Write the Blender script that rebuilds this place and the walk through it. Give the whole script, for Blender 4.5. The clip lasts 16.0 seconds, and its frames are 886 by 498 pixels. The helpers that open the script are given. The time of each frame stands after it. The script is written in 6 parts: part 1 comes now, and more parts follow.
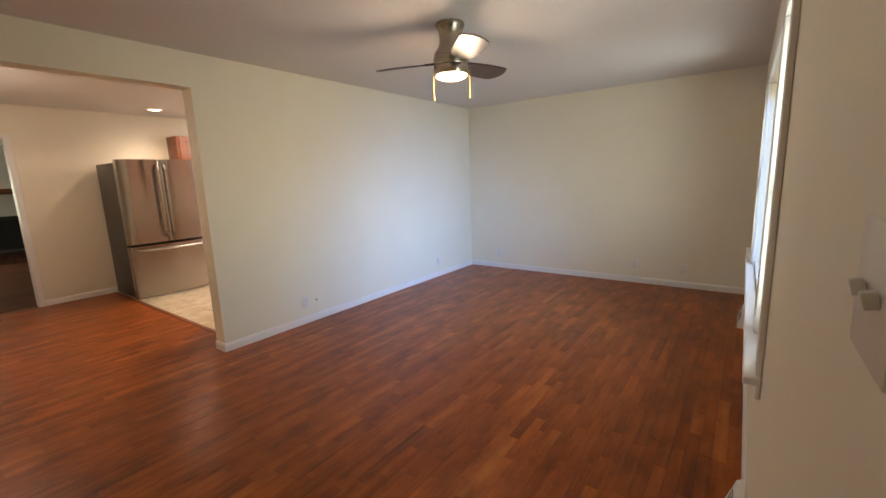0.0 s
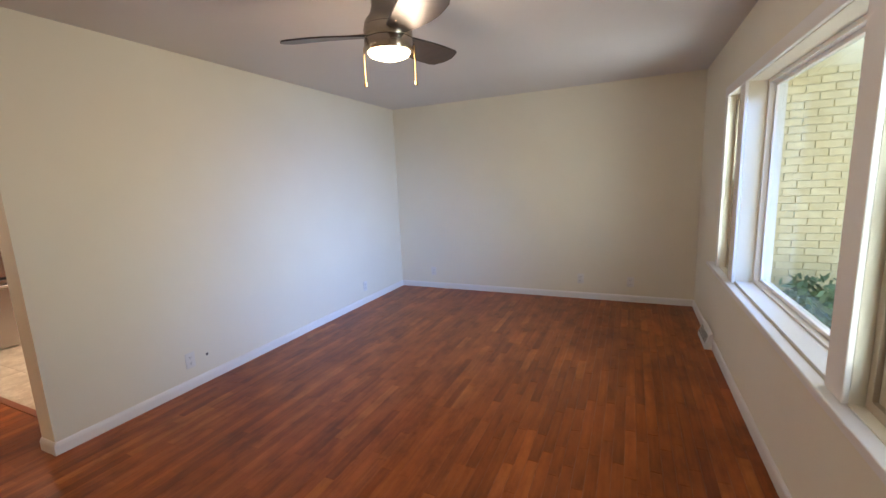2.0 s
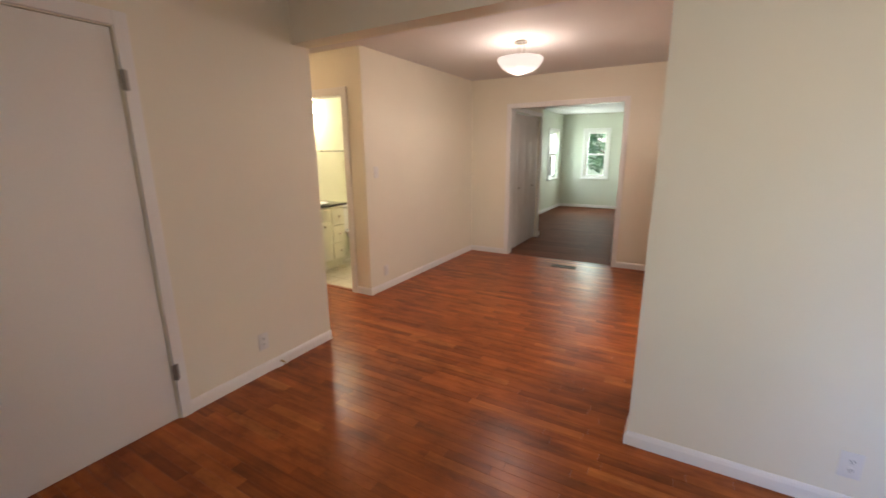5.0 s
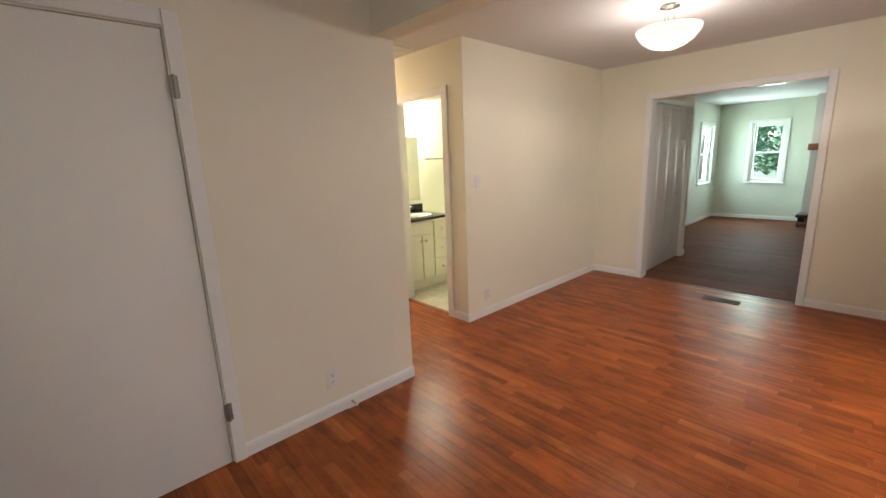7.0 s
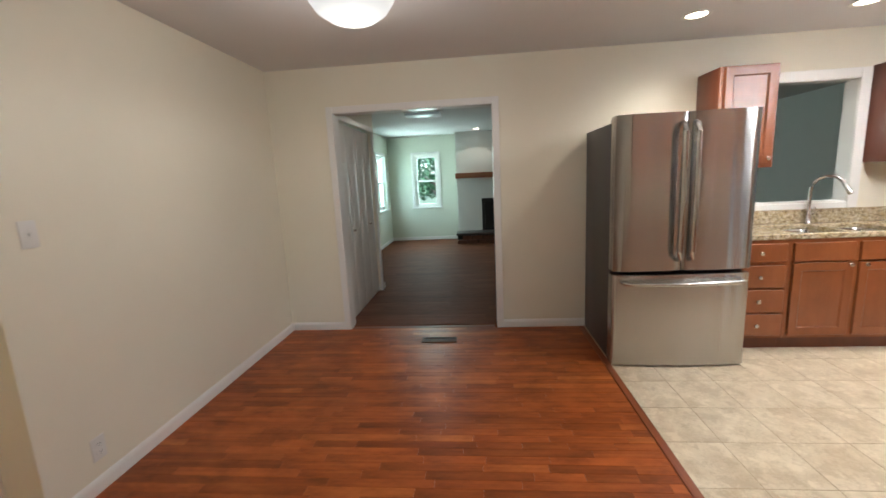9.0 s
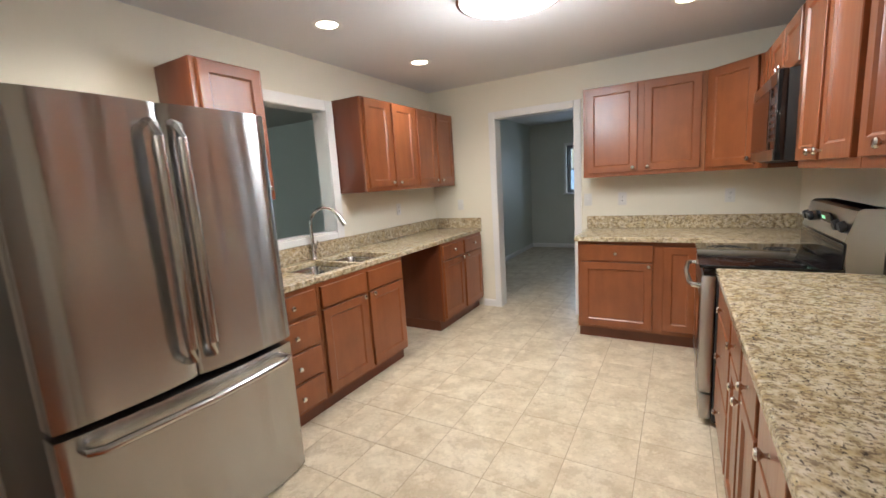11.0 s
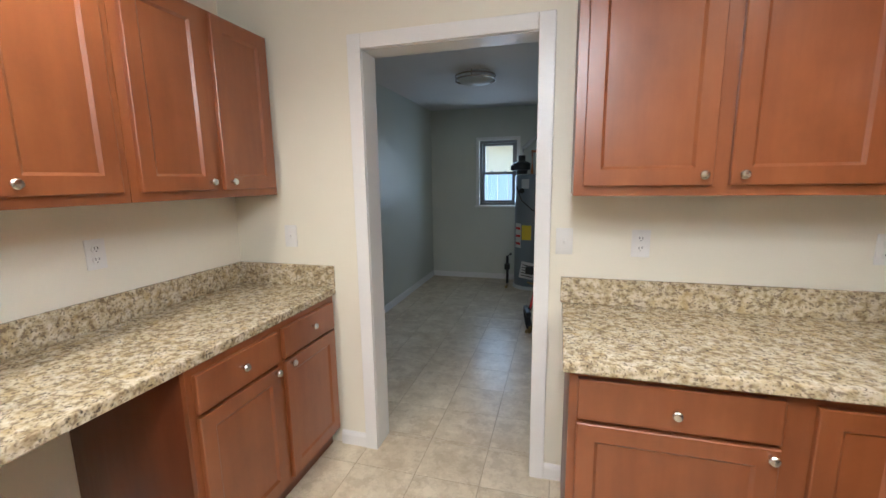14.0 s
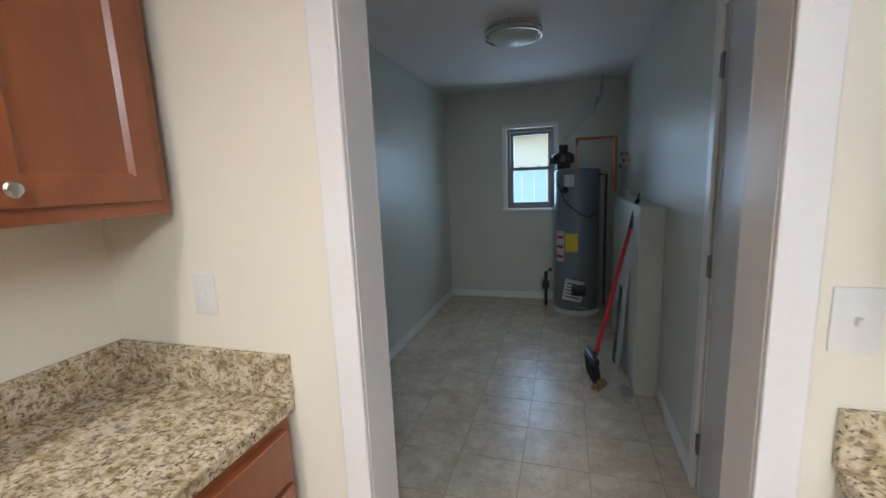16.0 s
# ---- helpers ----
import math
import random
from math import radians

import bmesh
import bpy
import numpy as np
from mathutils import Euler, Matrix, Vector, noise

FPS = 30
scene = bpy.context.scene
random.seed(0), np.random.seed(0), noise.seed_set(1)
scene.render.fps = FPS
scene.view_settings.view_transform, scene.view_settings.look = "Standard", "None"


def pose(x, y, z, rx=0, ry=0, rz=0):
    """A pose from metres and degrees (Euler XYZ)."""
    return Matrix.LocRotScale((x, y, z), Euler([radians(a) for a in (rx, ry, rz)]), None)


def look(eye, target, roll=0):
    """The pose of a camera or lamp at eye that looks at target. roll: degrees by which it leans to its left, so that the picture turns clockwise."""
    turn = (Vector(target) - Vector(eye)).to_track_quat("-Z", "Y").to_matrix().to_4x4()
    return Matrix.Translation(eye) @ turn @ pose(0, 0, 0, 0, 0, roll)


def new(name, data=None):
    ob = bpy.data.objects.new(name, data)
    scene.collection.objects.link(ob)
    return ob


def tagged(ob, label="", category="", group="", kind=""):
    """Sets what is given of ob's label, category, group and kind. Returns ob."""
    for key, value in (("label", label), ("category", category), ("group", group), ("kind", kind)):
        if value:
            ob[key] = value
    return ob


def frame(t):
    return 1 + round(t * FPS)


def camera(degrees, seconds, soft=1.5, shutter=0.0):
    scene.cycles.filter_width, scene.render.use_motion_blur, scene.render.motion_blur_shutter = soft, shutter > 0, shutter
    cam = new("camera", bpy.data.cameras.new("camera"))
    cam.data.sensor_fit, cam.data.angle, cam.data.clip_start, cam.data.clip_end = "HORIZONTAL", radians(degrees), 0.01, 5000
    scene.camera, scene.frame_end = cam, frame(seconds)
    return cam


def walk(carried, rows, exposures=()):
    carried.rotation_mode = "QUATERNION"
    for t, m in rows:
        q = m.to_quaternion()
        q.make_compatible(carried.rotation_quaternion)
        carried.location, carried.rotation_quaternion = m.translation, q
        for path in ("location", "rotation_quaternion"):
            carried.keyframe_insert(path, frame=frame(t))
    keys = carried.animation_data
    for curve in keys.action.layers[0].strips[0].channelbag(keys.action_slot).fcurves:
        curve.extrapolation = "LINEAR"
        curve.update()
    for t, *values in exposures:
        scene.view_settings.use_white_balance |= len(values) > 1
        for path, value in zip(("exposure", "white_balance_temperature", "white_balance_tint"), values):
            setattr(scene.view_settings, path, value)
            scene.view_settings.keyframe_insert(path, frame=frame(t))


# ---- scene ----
cam = camera(94.4, 16.0, 1.5, 0.15)
PATH = [
    (0, (0.036, 0.448, 1.43), (-1.135, 2.032, 1.083), -2.1),
    (0.5, (-0.092, 0.488, 1.455), (-1.085, 2.182, 1.079), -1.6),
    (1, (-0.232, 0.682, 1.46), (-1.08, 2.464, 1.137), -0.4),
    (1.5, (-0.39, 0.844, 1.467), (-1.156, 2.664, 1.149), -1.1),
    (2, (-0.528, 1.003, 1.465), (-1.353, 2.796, 1.138), -2.5),
    (2.5, (-0.616, 1.24, 1.472), (-1.713, 2.88, 1.143), -1.7),
    (3, (-0.746, 1.479, 1.504), (-2.141, 2.858, 1.116), -0.7),
    (3.5, (-0.918, 1.694, 1.491), (-2.576, 2.753, 1.129), -2.2),
    (4, (-1.11, 1.904, 1.484), (-3.023, 2.287, 1.041), -1.0),
    (4.2, (-1.156, 1.969, 1.481), (-3.097, 2.062, 1.008), -0.3),
    (4.5, (-1.248, 2.062, 1.476), (-3.158, 1.733, 0.984), -0.7),
    (5, (-1.433, 2.122, 1.48), (-3.114, 1.142, 1.018), -0.5),
    (5.2, (-1.482, 2.131, 1.49), (-2.985, 0.891, 1.039), -0.3),
    (7.3, (-2.181, 1.781, 1.47), (-3.502, 0.34, 1.047), -2.3),
    (7.5, (-2.289, 1.708, 1.456), (-3.704, 0.349, 1.065), -2.2),
    (8, (-2.577, 1.509, 1.462), (-4.220, 0.424, 1.105), -2.3),
    (8.5, (-2.874, 1.311, 1.462), (-4.719, 0.626, 1.108), -3.0),
    (9, (-3.214, 1.283, 1.431), (-5.176, 1.100, 1.089), -2.8),
    (9.5, (-3.538, 1.318, 1.437), (-5.469, 1.726, 1.114), -3.1),
    (10, (-3.866, 1.408, 1.435), (-5.592, 2.375, 1.139), -4.0),
    (10.2, (-3.999, 1.449, 1.407), (-5.587, 2.632, 1.125), -4.1),
    (12.3, (-4.855, 2.825, 1.461), (-5.372, 4.725, 1.111), -1.2),
    (12.5, (-4.879, 2.987, 1.445), (-5.413, 4.884, 1.104), -1.1),
    (13, (-5.017, 3.372, 1.432), (-5.544, 5.272, 1.094), -1.2),
    (13.5, (-5.118, 3.755, 1.451), (-5.673, 5.646, 1.109), -0.4),
    (14, (-5.254, 4.133, 1.453), (-5.791, 6.031, 1.121), -0.8),
    (14.5, (-5.388, 4.501, 1.433), (-5.899, 6.407, 1.108), -0.8),
    (15, (-5.520, 4.809, 1.438), (-5.951, 6.736, 1.120), -0.9),
    (15.5, (-5.640, 5.041, 1.455), (-5.964, 6.989, 1.138), -2.3),
    (16, (-5.697, 5.163, 1.442), (-6.272, 7.050, 1.114), -2.4),
]
walk(cam, [(t, look(eye, target, roll)) for t, eye, target, roll in PATH], [(0, 2.42, 7300, 22), (1, 2.38, 6800, 23), (3, 2.48, 6850, 25), (5.2, 2.62, 6400, 24), (7.4, 2.76, 5800, 13), (8.5, 2.46, 5700, 12), (9.2, 2.42, 5450, 10), (10, 2.32, 5550, 10), (12.5, 2.2, 5200, 10), (14, 2.45, 5250, 10), (16, 2.5, 5100, 10)])

# ---- world, sun and lamps ----
world = bpy.data.worlds.new("sky")
scene.world = world
world.use_nodes = True
wn = world.node_tree
sky = wn.nodes.new("ShaderNodeTexSky")
sky.sky_type = "NISHITA"
sky.sun_disc = False
sky.sun_elevation = radians(58)
sky.sun_rotation = radians(40)
wn.links.new(sky.outputs[0], wn.nodes["Background"].inputs[0])
wn.nodes["Background"].inputs[1].default_value = 0.15
sun = new("sun", bpy.data.lights.new("sun", "SUN"))
sun.data.energy, sun.data.angle, sun.data.color = 3.5, radians(0.5), (1.0, 0.95, 0.86)
sun.matrix_world = look((5.5, 6.5, 13.6), (0, 0, 0))

PORCH = (0.78, 0.92, 0.90)   # daylight off the buff brick porch
DAY, BOWL, WARM, SOFT, DOME, GREEN = (0.20, 0.45, 1.0), (1.0, 0.85, 0.68), (1.0, 0.83, 0.62), (1.0, 0.82, 0.58), (1.0, 0.92, 0.80), (0.84, 1.0, 0.84)


def lamp(name, kind, energy, color, m, size=0.1, size_y=None):
    data = bpy.data.lights.new(name, kind)
    data.energy, data.color = energy, color
    if kind == "AREA":
        data.size = size
        if size_y:
            data.shape, data.size_y = "RECTANGLE", size_y
    else:
        data.shadow_soft_size = size
    ob = new(name, data)
    ob.matrix_world = m
    return ob


# daylight standing in the window openings
for win_x, win_y, win_w, power, tone, spread, aim in ((0.15, 3.515, 1.40, 3.6, DAY, 64, 0.35), (0.31, 2.44, 0.36, 2.2, PORCH, 120, 2.3), (0.31, 4.595, 0.36, 2.2, PORCH, 120, 2.3)):
    win = lamp("window_light", "AREA", power, tone, look((win_x, win_y, 1.345), (-3.48, win_y + 1.3, aim)), win_w, 1.15)
    win.data.spread = radians(spread)
lamp("window_light", "AREA", 5.2, GREEN, look((-13.0, 0.09, 1.36), (-8, 0.3, 1.2)), 0.5, 1.1)
lamp("window_light", "AREA", 9.0, GREEN, look((-11.95, -1.05, 1.38), (-11.4, 3, 1.3)), 0.8, 1.1)
lamp("window_light", "AREA", 1.3, (0.82, 0.92, 1.0), look((-6.10, 10.26, 1.54), (-6.0, 7, 1.3)), 0.44, 0.8)
# lamps for the fittings; fan, bowl and dome ones hang below the glass
lamp("bulb", "POINT", 3.1, SOFT, pose(-1.65, 2.9, 2.01), 0.12)
lamp("bulb", "POINT", 2.6, BOWL, pose(-5.26, 0.72, 2.08), 0.06)
spot = lamp("bulb", "SPOT", 2.4, BOWL, look((-5.26, 0.72, 2.14), (-5.26, 0.72, 0)), 0.15)
spot.data.spot_size, spot.data.spot_blend = radians(176), 0.2
lamp("bulb", "AREA", 4.8, DOME, look((-5.27, 4.09, 2.335), (-5.27, 4.09, 0)), 0.46)
# Second dome lamp, added in mid-air to light the ceiling and upper cabinets.
lamp("bulb", "POINT", 6.0, DOME, pose(-5.27, 4.09, 2.03), 0.10)
CANS = ((-6.38, 2.80), (-6.38, 3.87), (-6.38, 4.93), (-4.44, 3.87), (-4.44, 4.93))   # recessed kitchen lights; last two unseen, added from a highlight to brighten the cabinets
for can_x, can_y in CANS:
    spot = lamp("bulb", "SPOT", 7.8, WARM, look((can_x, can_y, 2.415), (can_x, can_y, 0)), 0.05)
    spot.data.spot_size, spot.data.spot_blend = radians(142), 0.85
lamp("bulb", "POINT", 7.0, (1.0, 0.90, 0.62), pose(-5.27, -2.0, 2.0), 0.06)
# Hall lamp: unseen source, assumed from the warm glow on the hall walls.
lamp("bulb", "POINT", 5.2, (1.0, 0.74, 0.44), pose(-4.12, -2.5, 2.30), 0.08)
lamp("bulb", "AREA", 0.9, SOFT, look((-9.35, 0.5, 2.305), (-9.35, 0.5, 0)), 0.4)
spot = lamp("bulb", "SPOT", 1.8, SOFT, look((-11.9, 1.27, 2.36), (-11.9, 1.27, 0)), 0.05)
spot.data.spot_size = radians(110)

# ---- materials ----


def nodes_of(name):
    m = bpy.data.materials.new(name)
    m.use_nodes = True
    return m, m.node_tree.nodes, m.node_tree.links, m.node_tree.nodes["Principled BSDF"]


def coords(N, L, scale=(1, 1, 1), spread=0.0):
    """Object coordinates, stretched; spread shifts them piece by piece."""
    tc = N.new("ShaderNodeTexCoord")
    mp = N.new("ShaderNodeMapping")
    mp.inputs["Scale"].default_value = scale
    src = tc.outputs["Object"]
    if spread:
        info = N.new("ShaderNodeObjectInfo")
        mul = N.new("ShaderNodeMath")
        mul.operation = "MULTIPLY"
        mul.inputs[1].default_value = spread
        L.new(info.outputs["Random"], mul.inputs[0])
        add = N.new("ShaderNodeVectorMath")
        L.new(src, add.inputs[0])
        L.new(mul.outputs[0], add.inputs[1])
        src = add.outputs[0]
    L.new(src, mp.inputs["Vector"])
    return mp.outputs["Vector"]


def noise_tex(N, L, vec, scale, detail=4, rough=0.55):
    n = N.new("ShaderNodeTexNoise")
    n.inputs["Scale"].default_value = scale
    n.inputs["Detail"].default_value = detail
    n.inputs["Roughness"].default_value = rough
    L.new(vec, n.inputs["Vector"])
    return n.outputs["Fac"]


def ramp(N, L, fac, stops):
    r = N.new("ShaderNodeValToRGB")
    els = r.color_ramp.elements
    while len(els) < len(stops):
        els.new(0.5)
    for e, (p, c) in zip(els, stops):
        e.position = p
        e.color = (*c, 1) if len(c) == 3 else c
    L.new(fac, r.inputs[0])
    return r.outputs["Color"]


def mixc(N, L, fac, a, b, mode="MIX"):
    m = N.new("ShaderNodeMix")
    m.data_type, m.blend_type = "RGBA", mode
    for sock, v in ((m.inputs[0], fac), (m.inputs[6], a), (m.inputs[7], b)):
        if hasattr(v, "links"):
            L.new(v, sock)
        else:
            sock.default_value = v if not isinstance(v, tuple) else (*v, 1)
    return m.outputs[2]


def bump(N, L, bsdf, height, strength, dist):
    b = N.new("ShaderNodeBump")
    b.inputs["Strength"].default_value, b.inputs["Distance"].default_value = strength, dist
    L.new(height, b.inputs["Height"])
    L.new(b.outputs[0], bsdf.inputs["Normal"])


def dim(c, k):
    return tuple(v * k for v in c)


def paint(name, c, rough=0.6, vary=0.06, grain=180, relief=0.0006, big=1.3, metal=0.0, coat=0.0):
    """Painted or plain surface: a broad drift of tone, fine grain and relief, uneven gloss."""
    m, N, L, B = nodes_of(name)
    v = coords(N, L)
    big_n = noise_tex(N, L, v, big, 3)
    fine = noise_tex(N, L, v, grain, 3)
    col = ramp(N, L, big_n, [(0.3, dim(c, 1 - vary)), (0.7, dim(c, 1 + vary * 0.6))])
    col = mixc(N, L, 0.12, col, ramp(N, L, fine, [(0.35, dim(c, 0.88)), (0.65, c)]))
    L.new(col, B.inputs["Base Color"])
    B.inputs["Metallic"].default_value = metal
    B.inputs["Coat Weight"].default_value = coat
    rr = N.new("ShaderNodeMapRange")
    rr.inputs[3].default_value, rr.inputs[4].default_value = rough * 0.88, min(1, rough * 1.12)
    L.new(big_n, rr.inputs[0])
    L.new(rr.outputs[0], B.inputs["Roughness"])
    if relief:
        bump(N, L, B, fine, 0.35, relief)
    return m


def wood(name, tones, rough, along="z", pieces=True, streak=26, coat=0.0, island=False, contrast=0.5, spec=0.5, blotch=0.0):
    """Stained wood: tones from dark to light, grain along an axis; every piece takes its own tone."""
    m, N, L, B = nodes_of(name)
    sc = {"x": (0.7, streak, streak), "y": (streak, 0.7, streak), "z": (streak, streak, 0.7)}[along]
    v = coords(N, L, sc, 37.0 if pieces else 0.0)
    grain = noise_tex(N, L, v, 1.6, 6, 0.62)
    fine = noise_tex(N, L, v, 9.0, 3, 0.6)
    col = ramp(N, L, grain, [(0.25, tones[0]), (0.5, tones[1]), (0.78, tones[2])])
    if pieces or island:
        src = N.new("ShaderNodeNewGeometry").outputs["Random Per Island"] if island else N.new("ShaderNodeObjectInfo").outputs["Random"]
        own = ramp(N, L, src, [(0.0, tones[0]), (0.14, dim(tones[1], 0.68)), (0.34, dim(tones[1], 0.90)), (0.68, dim(tones[1], 1.08)), (0.86, dim(tones[1], 1.35)), (1.0, tones[2])])
        col = mixc(N, L, contrast, col, own)
    stain = noise_tex(N, L, coords(N, L), 1.1, 3)
    wear = noise_tex(N, L, coords(N, L, (2.2, 1, 1) if along == "y" else (1, 1, 1)), 3.4, 5, 0.65)
    col = mixc(N, L, blotch, col, ramp(N, L, wear, [(0.34, (0.46, 0.40, 0.40)), (0.5, (0.95, 0.95, 0.95)), (0.68, (1.35, 1.36, 1.40))]), "MULTIPLY")
    col = mixc(N, L, ramp(N, L, stain, [(0.35, (0, 0, 0)), (0.75, (0.35, 0.35, 0.35))]), col, dim(tones[0], 0.9))
    L.new(col, B.inputs["Base Color"])
    rr = N.new("ShaderNodeMapRange")
    rr.inputs[3].default_value, rr.inputs[4].default_value = rough * 0.8, rough * 1.25
    L.new(fine, rr.inputs[0])
    L.new(rr.outputs[0], B.inputs["Roughness"])
    B.inputs["Coat Weight"].default_value, B.inputs["Coat Roughness"].default_value = coat, 0.26
    B.inputs["Specular IOR Level"].default_value = spec
    bump(N, L, B, fine, 0.15, 0.0006)
    return m


def metal(name, c, rough, brushed=None, aniso=0.0, ripple=False):
    m, N, L, B = nodes_of(name)
    B.inputs["Metallic"].default_value = 1.0
    v = coords(N, L, brushed or (1, 1, 1))
    n = noise_tex(N, L, v, 8.0 if brushed else 3.0, 4)
    L.new(ramp(N, L, n, [(0.3, dim(c, 0.98)), (0.7, c)]), B.inputs["Base Color"])
    rr = N.new("ShaderNodeMapRange")
    rr.inputs[3].default_value, rr.inputs[4].default_value = rough * 0.96, rough * 1.04
    L.new(n, rr.inputs[0])
    L.new(rr.outputs[0], B.inputs["Roughness"])
    if aniso:
        B.inputs["Anisotropic"].default_value = aniso
        tg = N.new("ShaderNodeCombineXYZ")
        tg.inputs[2].default_value = 1.0
        if ripple:   # long upright ripples of the rolled sheet
            bump(N, L, B, noise_tex(N, L, coords(N, L, (2.6, 2.6, 0.12)), 1.6, 1.5), 0.9, 0.055)
        L.new(tg.outputs[0], B.inputs["Tangent"])
    return m


def granite(name):
    m, N, L, B = nodes_of(name)
    v = coords(N, L)
    a = noise_tex(N, L, v, 40, 5, 0.6)
    col = ramp(N, L, a, [(0.34, (0.25, 0.185, 0.10)), (0.44, (0.42, 0.34, 0.20)), (0.55, (0.58, 0.495, 0.335)), (0.72, (0.67, 0.60, 0.46))])
    patch = noise_tex(N, L, v, 17, 4)
    col = mixc(N, L, ramp(N, L, patch, [(0.56, (0, 0, 0)), (0.66, (0.5, 0.5, 0.5))]), col, (0.50, 0.375, 0.175))
    col = mixc(N, L, ramp(N, L, patch, [(0.34, (0.55, 0.55, 0.55)), (0.42, (0, 0, 0))]), col, (0.60, 0.53, 0.42))
    veins = noise_tex(N, L, coords(N, L, (1.0, 1.7, 1.4)), 66, 3, 0.55)
    col = mixc(N, L, ramp(N, L, veins, [(0.545, (0, 0, 0)), (0.60, (0.72, 0.72, 0.72))]), col, (0.165, 0.122, 0.080))
    flecks = noise_tex(N, L, coords(N, L, (1.6, 1.0, 1.3)), 92, 2, 0.5)
    col = mixc(N, L, ramp(N, L, flecks, [(0.615, (0, 0, 0)), (0.655, (0.85, 0.85, 0.85))]), col, (0.045, 0.035, 0.030))
    L.new(col, B.inputs["Base Color"])
    B.inputs["Roughness"].default_value = 0.14
    return m


def stone_tile(name, base, dark, light, rough=0.32):
    m, N, L, B = nodes_of(name)
    v = coords(N, L, (1, 1, 1), 23.0)
    a = noise_tex(N, L, v, 5, 6, 0.62)
    col = ramp(N, L, a, [(0.3, dark), (0.5, base), (0.7, light)])
    vein = noise_tex(N, L, v, 13, 5, 0.7)
    col = mixc(N, L, ramp(N, L, vein, [(0.48, (0, 0, 0)), (0.52, (0.4, 0.4, 0.4)), (0.56, (0, 0, 0))]), col, dim(dark, 0.85))
    cloud = noise_tex(N, L, v, 8, 6, 0.7)
    col = mixc(N, L, ramp(N, L, cloud, [(0.40, (0.6, 0.6, 0.6)), (0.47, (0, 0, 0)), (0.55, (0, 0, 0)), (0.62, (0.55, 0.55, 0.55))]), col, ramp(N, L, cloud, [(0.45, dim(dark, 0.88)), (0.5, base), (0.55, dim(light, 1.12))]))
    info = N.new("ShaderNodeObjectInfo")
    col = mixc(N, L, 0.10, col, ramp(N, L, info.outputs["Random"], [(0.0, dark), (1.0, light)]))
    L.new(col, B.inputs["Base Color"])
    B.inputs["Roughness"].default_value = rough
    bump(N, L, B, vein, 0.12, 0.001)
    return m


def glass(name, tint=(0.95, 0.98, 0.97)):
    m, N, L, B = nodes_of(name)
    thin = N.new("ShaderNodeBsdfTransparent")
    thin.inputs[0].default_value = (*tint, 1)
    gloss = N.new("ShaderNodeBsdfGlossy")
    gloss.inputs["Roughness"].default_value = 0.02
    lw = N.new("ShaderNodeLayerWeight")
    lw.inputs[0].default_value = 0.5
    pw = N.new("ShaderNodeMath")
    pw.operation = "POWER"
    pw.inputs[1].default_value = 5.0
    L.new(lw.outputs["Facing"], pw.inputs[0])
    fr = N.new("ShaderNodeMath")
    fr.operation = "MULTIPLY_ADD"
    fr.inputs[1].default_value, fr.inputs[2].default_value = 0.5, 0.03
    L.new(pw.outputs[0], fr.inputs[0])
    mx = N.new("ShaderNodeMixShader")
    L.new(fr.outputs[0], mx.inputs[0])
    L.new(thin.outputs[0], mx.inputs[1])
    L.new(gloss.outputs[0], mx.inputs[2])
    L.new(mx.outputs[0], N["Material Output"].inputs[0])
    return m


def glow(name, c, strength, base=(0.85, 0.84, 0.80)):
    m, N, L, B = nodes_of(name)
    B.inputs["Base Color"].default_value = (*base, 1)
    B.inputs["Emission Color"].default_value = (*c, 1)
    B.inputs["Emission Strength"].default_value = strength
    B.inputs["Roughness"].default_value = 0.35
    return m


def foliage(name, dark, light):
    m, N, L, B = nodes_of(name)
    g = N.new("ShaderNodeNewGeometry")
    L.new(ramp(N, L, g.outputs["Random Per Island"], [(0.0, dark), (1.0, light)]), B.inputs["Base Color"])
    B.inputs["Roughness"].default_value = 0.5
    B.inputs["Subsurface Weight"].default_value = 0.0
    return m


WALL = paint("wall_paint", (0.79, 0.75, 0.62), 0.55, 0.035, 240, 0.0008)
WALL_GREEN = paint("family_wall_paint", (0.64, 0.67, 0.56), 0.6, 0.04, 240, 0.0008)
WALL_UTIL = paint("utility_wall_paint", (0.62, 0.635, 0.56), 0.42, 0.05, 200, 0.0008)
# Family north wall: missing light is put into a brighter paint.
WALL_BRIGHTENED = paint("brightened_wall_paint", (0.80, 0.81, 0.77), 0.6, 0.03, 200, 0.0008)
WALL_BATH = paint("bath_wall_paint", (0.72, 0.74, 0.58), 0.5, 0.03, 240, 0.0005)
CEIL = paint("ceiling_paint", (0.70, 0.685, 0.67), 0.8, 0.03, 160, 0.001)
TRIM = paint("white_trim_paint", (0.80, 0.79, 0.76), 0.32, 0.03, 90, 0.0004)
DOORP = paint("white_door_paint", (0.78, 0.76, 0.72), 0.55, 0.03, 90, 0.0004)
VINYL = paint("almond_vinyl", (0.47, 0.41, 0.31), 0.4, 0.04, 60, 0.0003)
PLASTIC = paint("white_plastic", (0.74, 0.73, 0.69), 0.3, 0.02, 60, 0.0)
SLOT = paint("dark_slot", (0.03, 0.03, 0.03), 0.6, 0.1, 60, 0.0)
OAK = wood("red_oak_plank", ((0.150, 0.031, 0.008), (0.330, 0.083, 0.0175), (0.54, 0.180, 0.042)), 0.30, "y", True, 26, 0.0, False, 0.57, 0.24, 0.75)
OAK_REST = wood("red_oak_rest", ((0.150, 0.031, 0.008), (0.330, 0.083, 0.0175), (0.54, 0.180, 0.042)), 0.30, "y", False, 26, 0.0, True, 0.57, 0.24, 0.75)
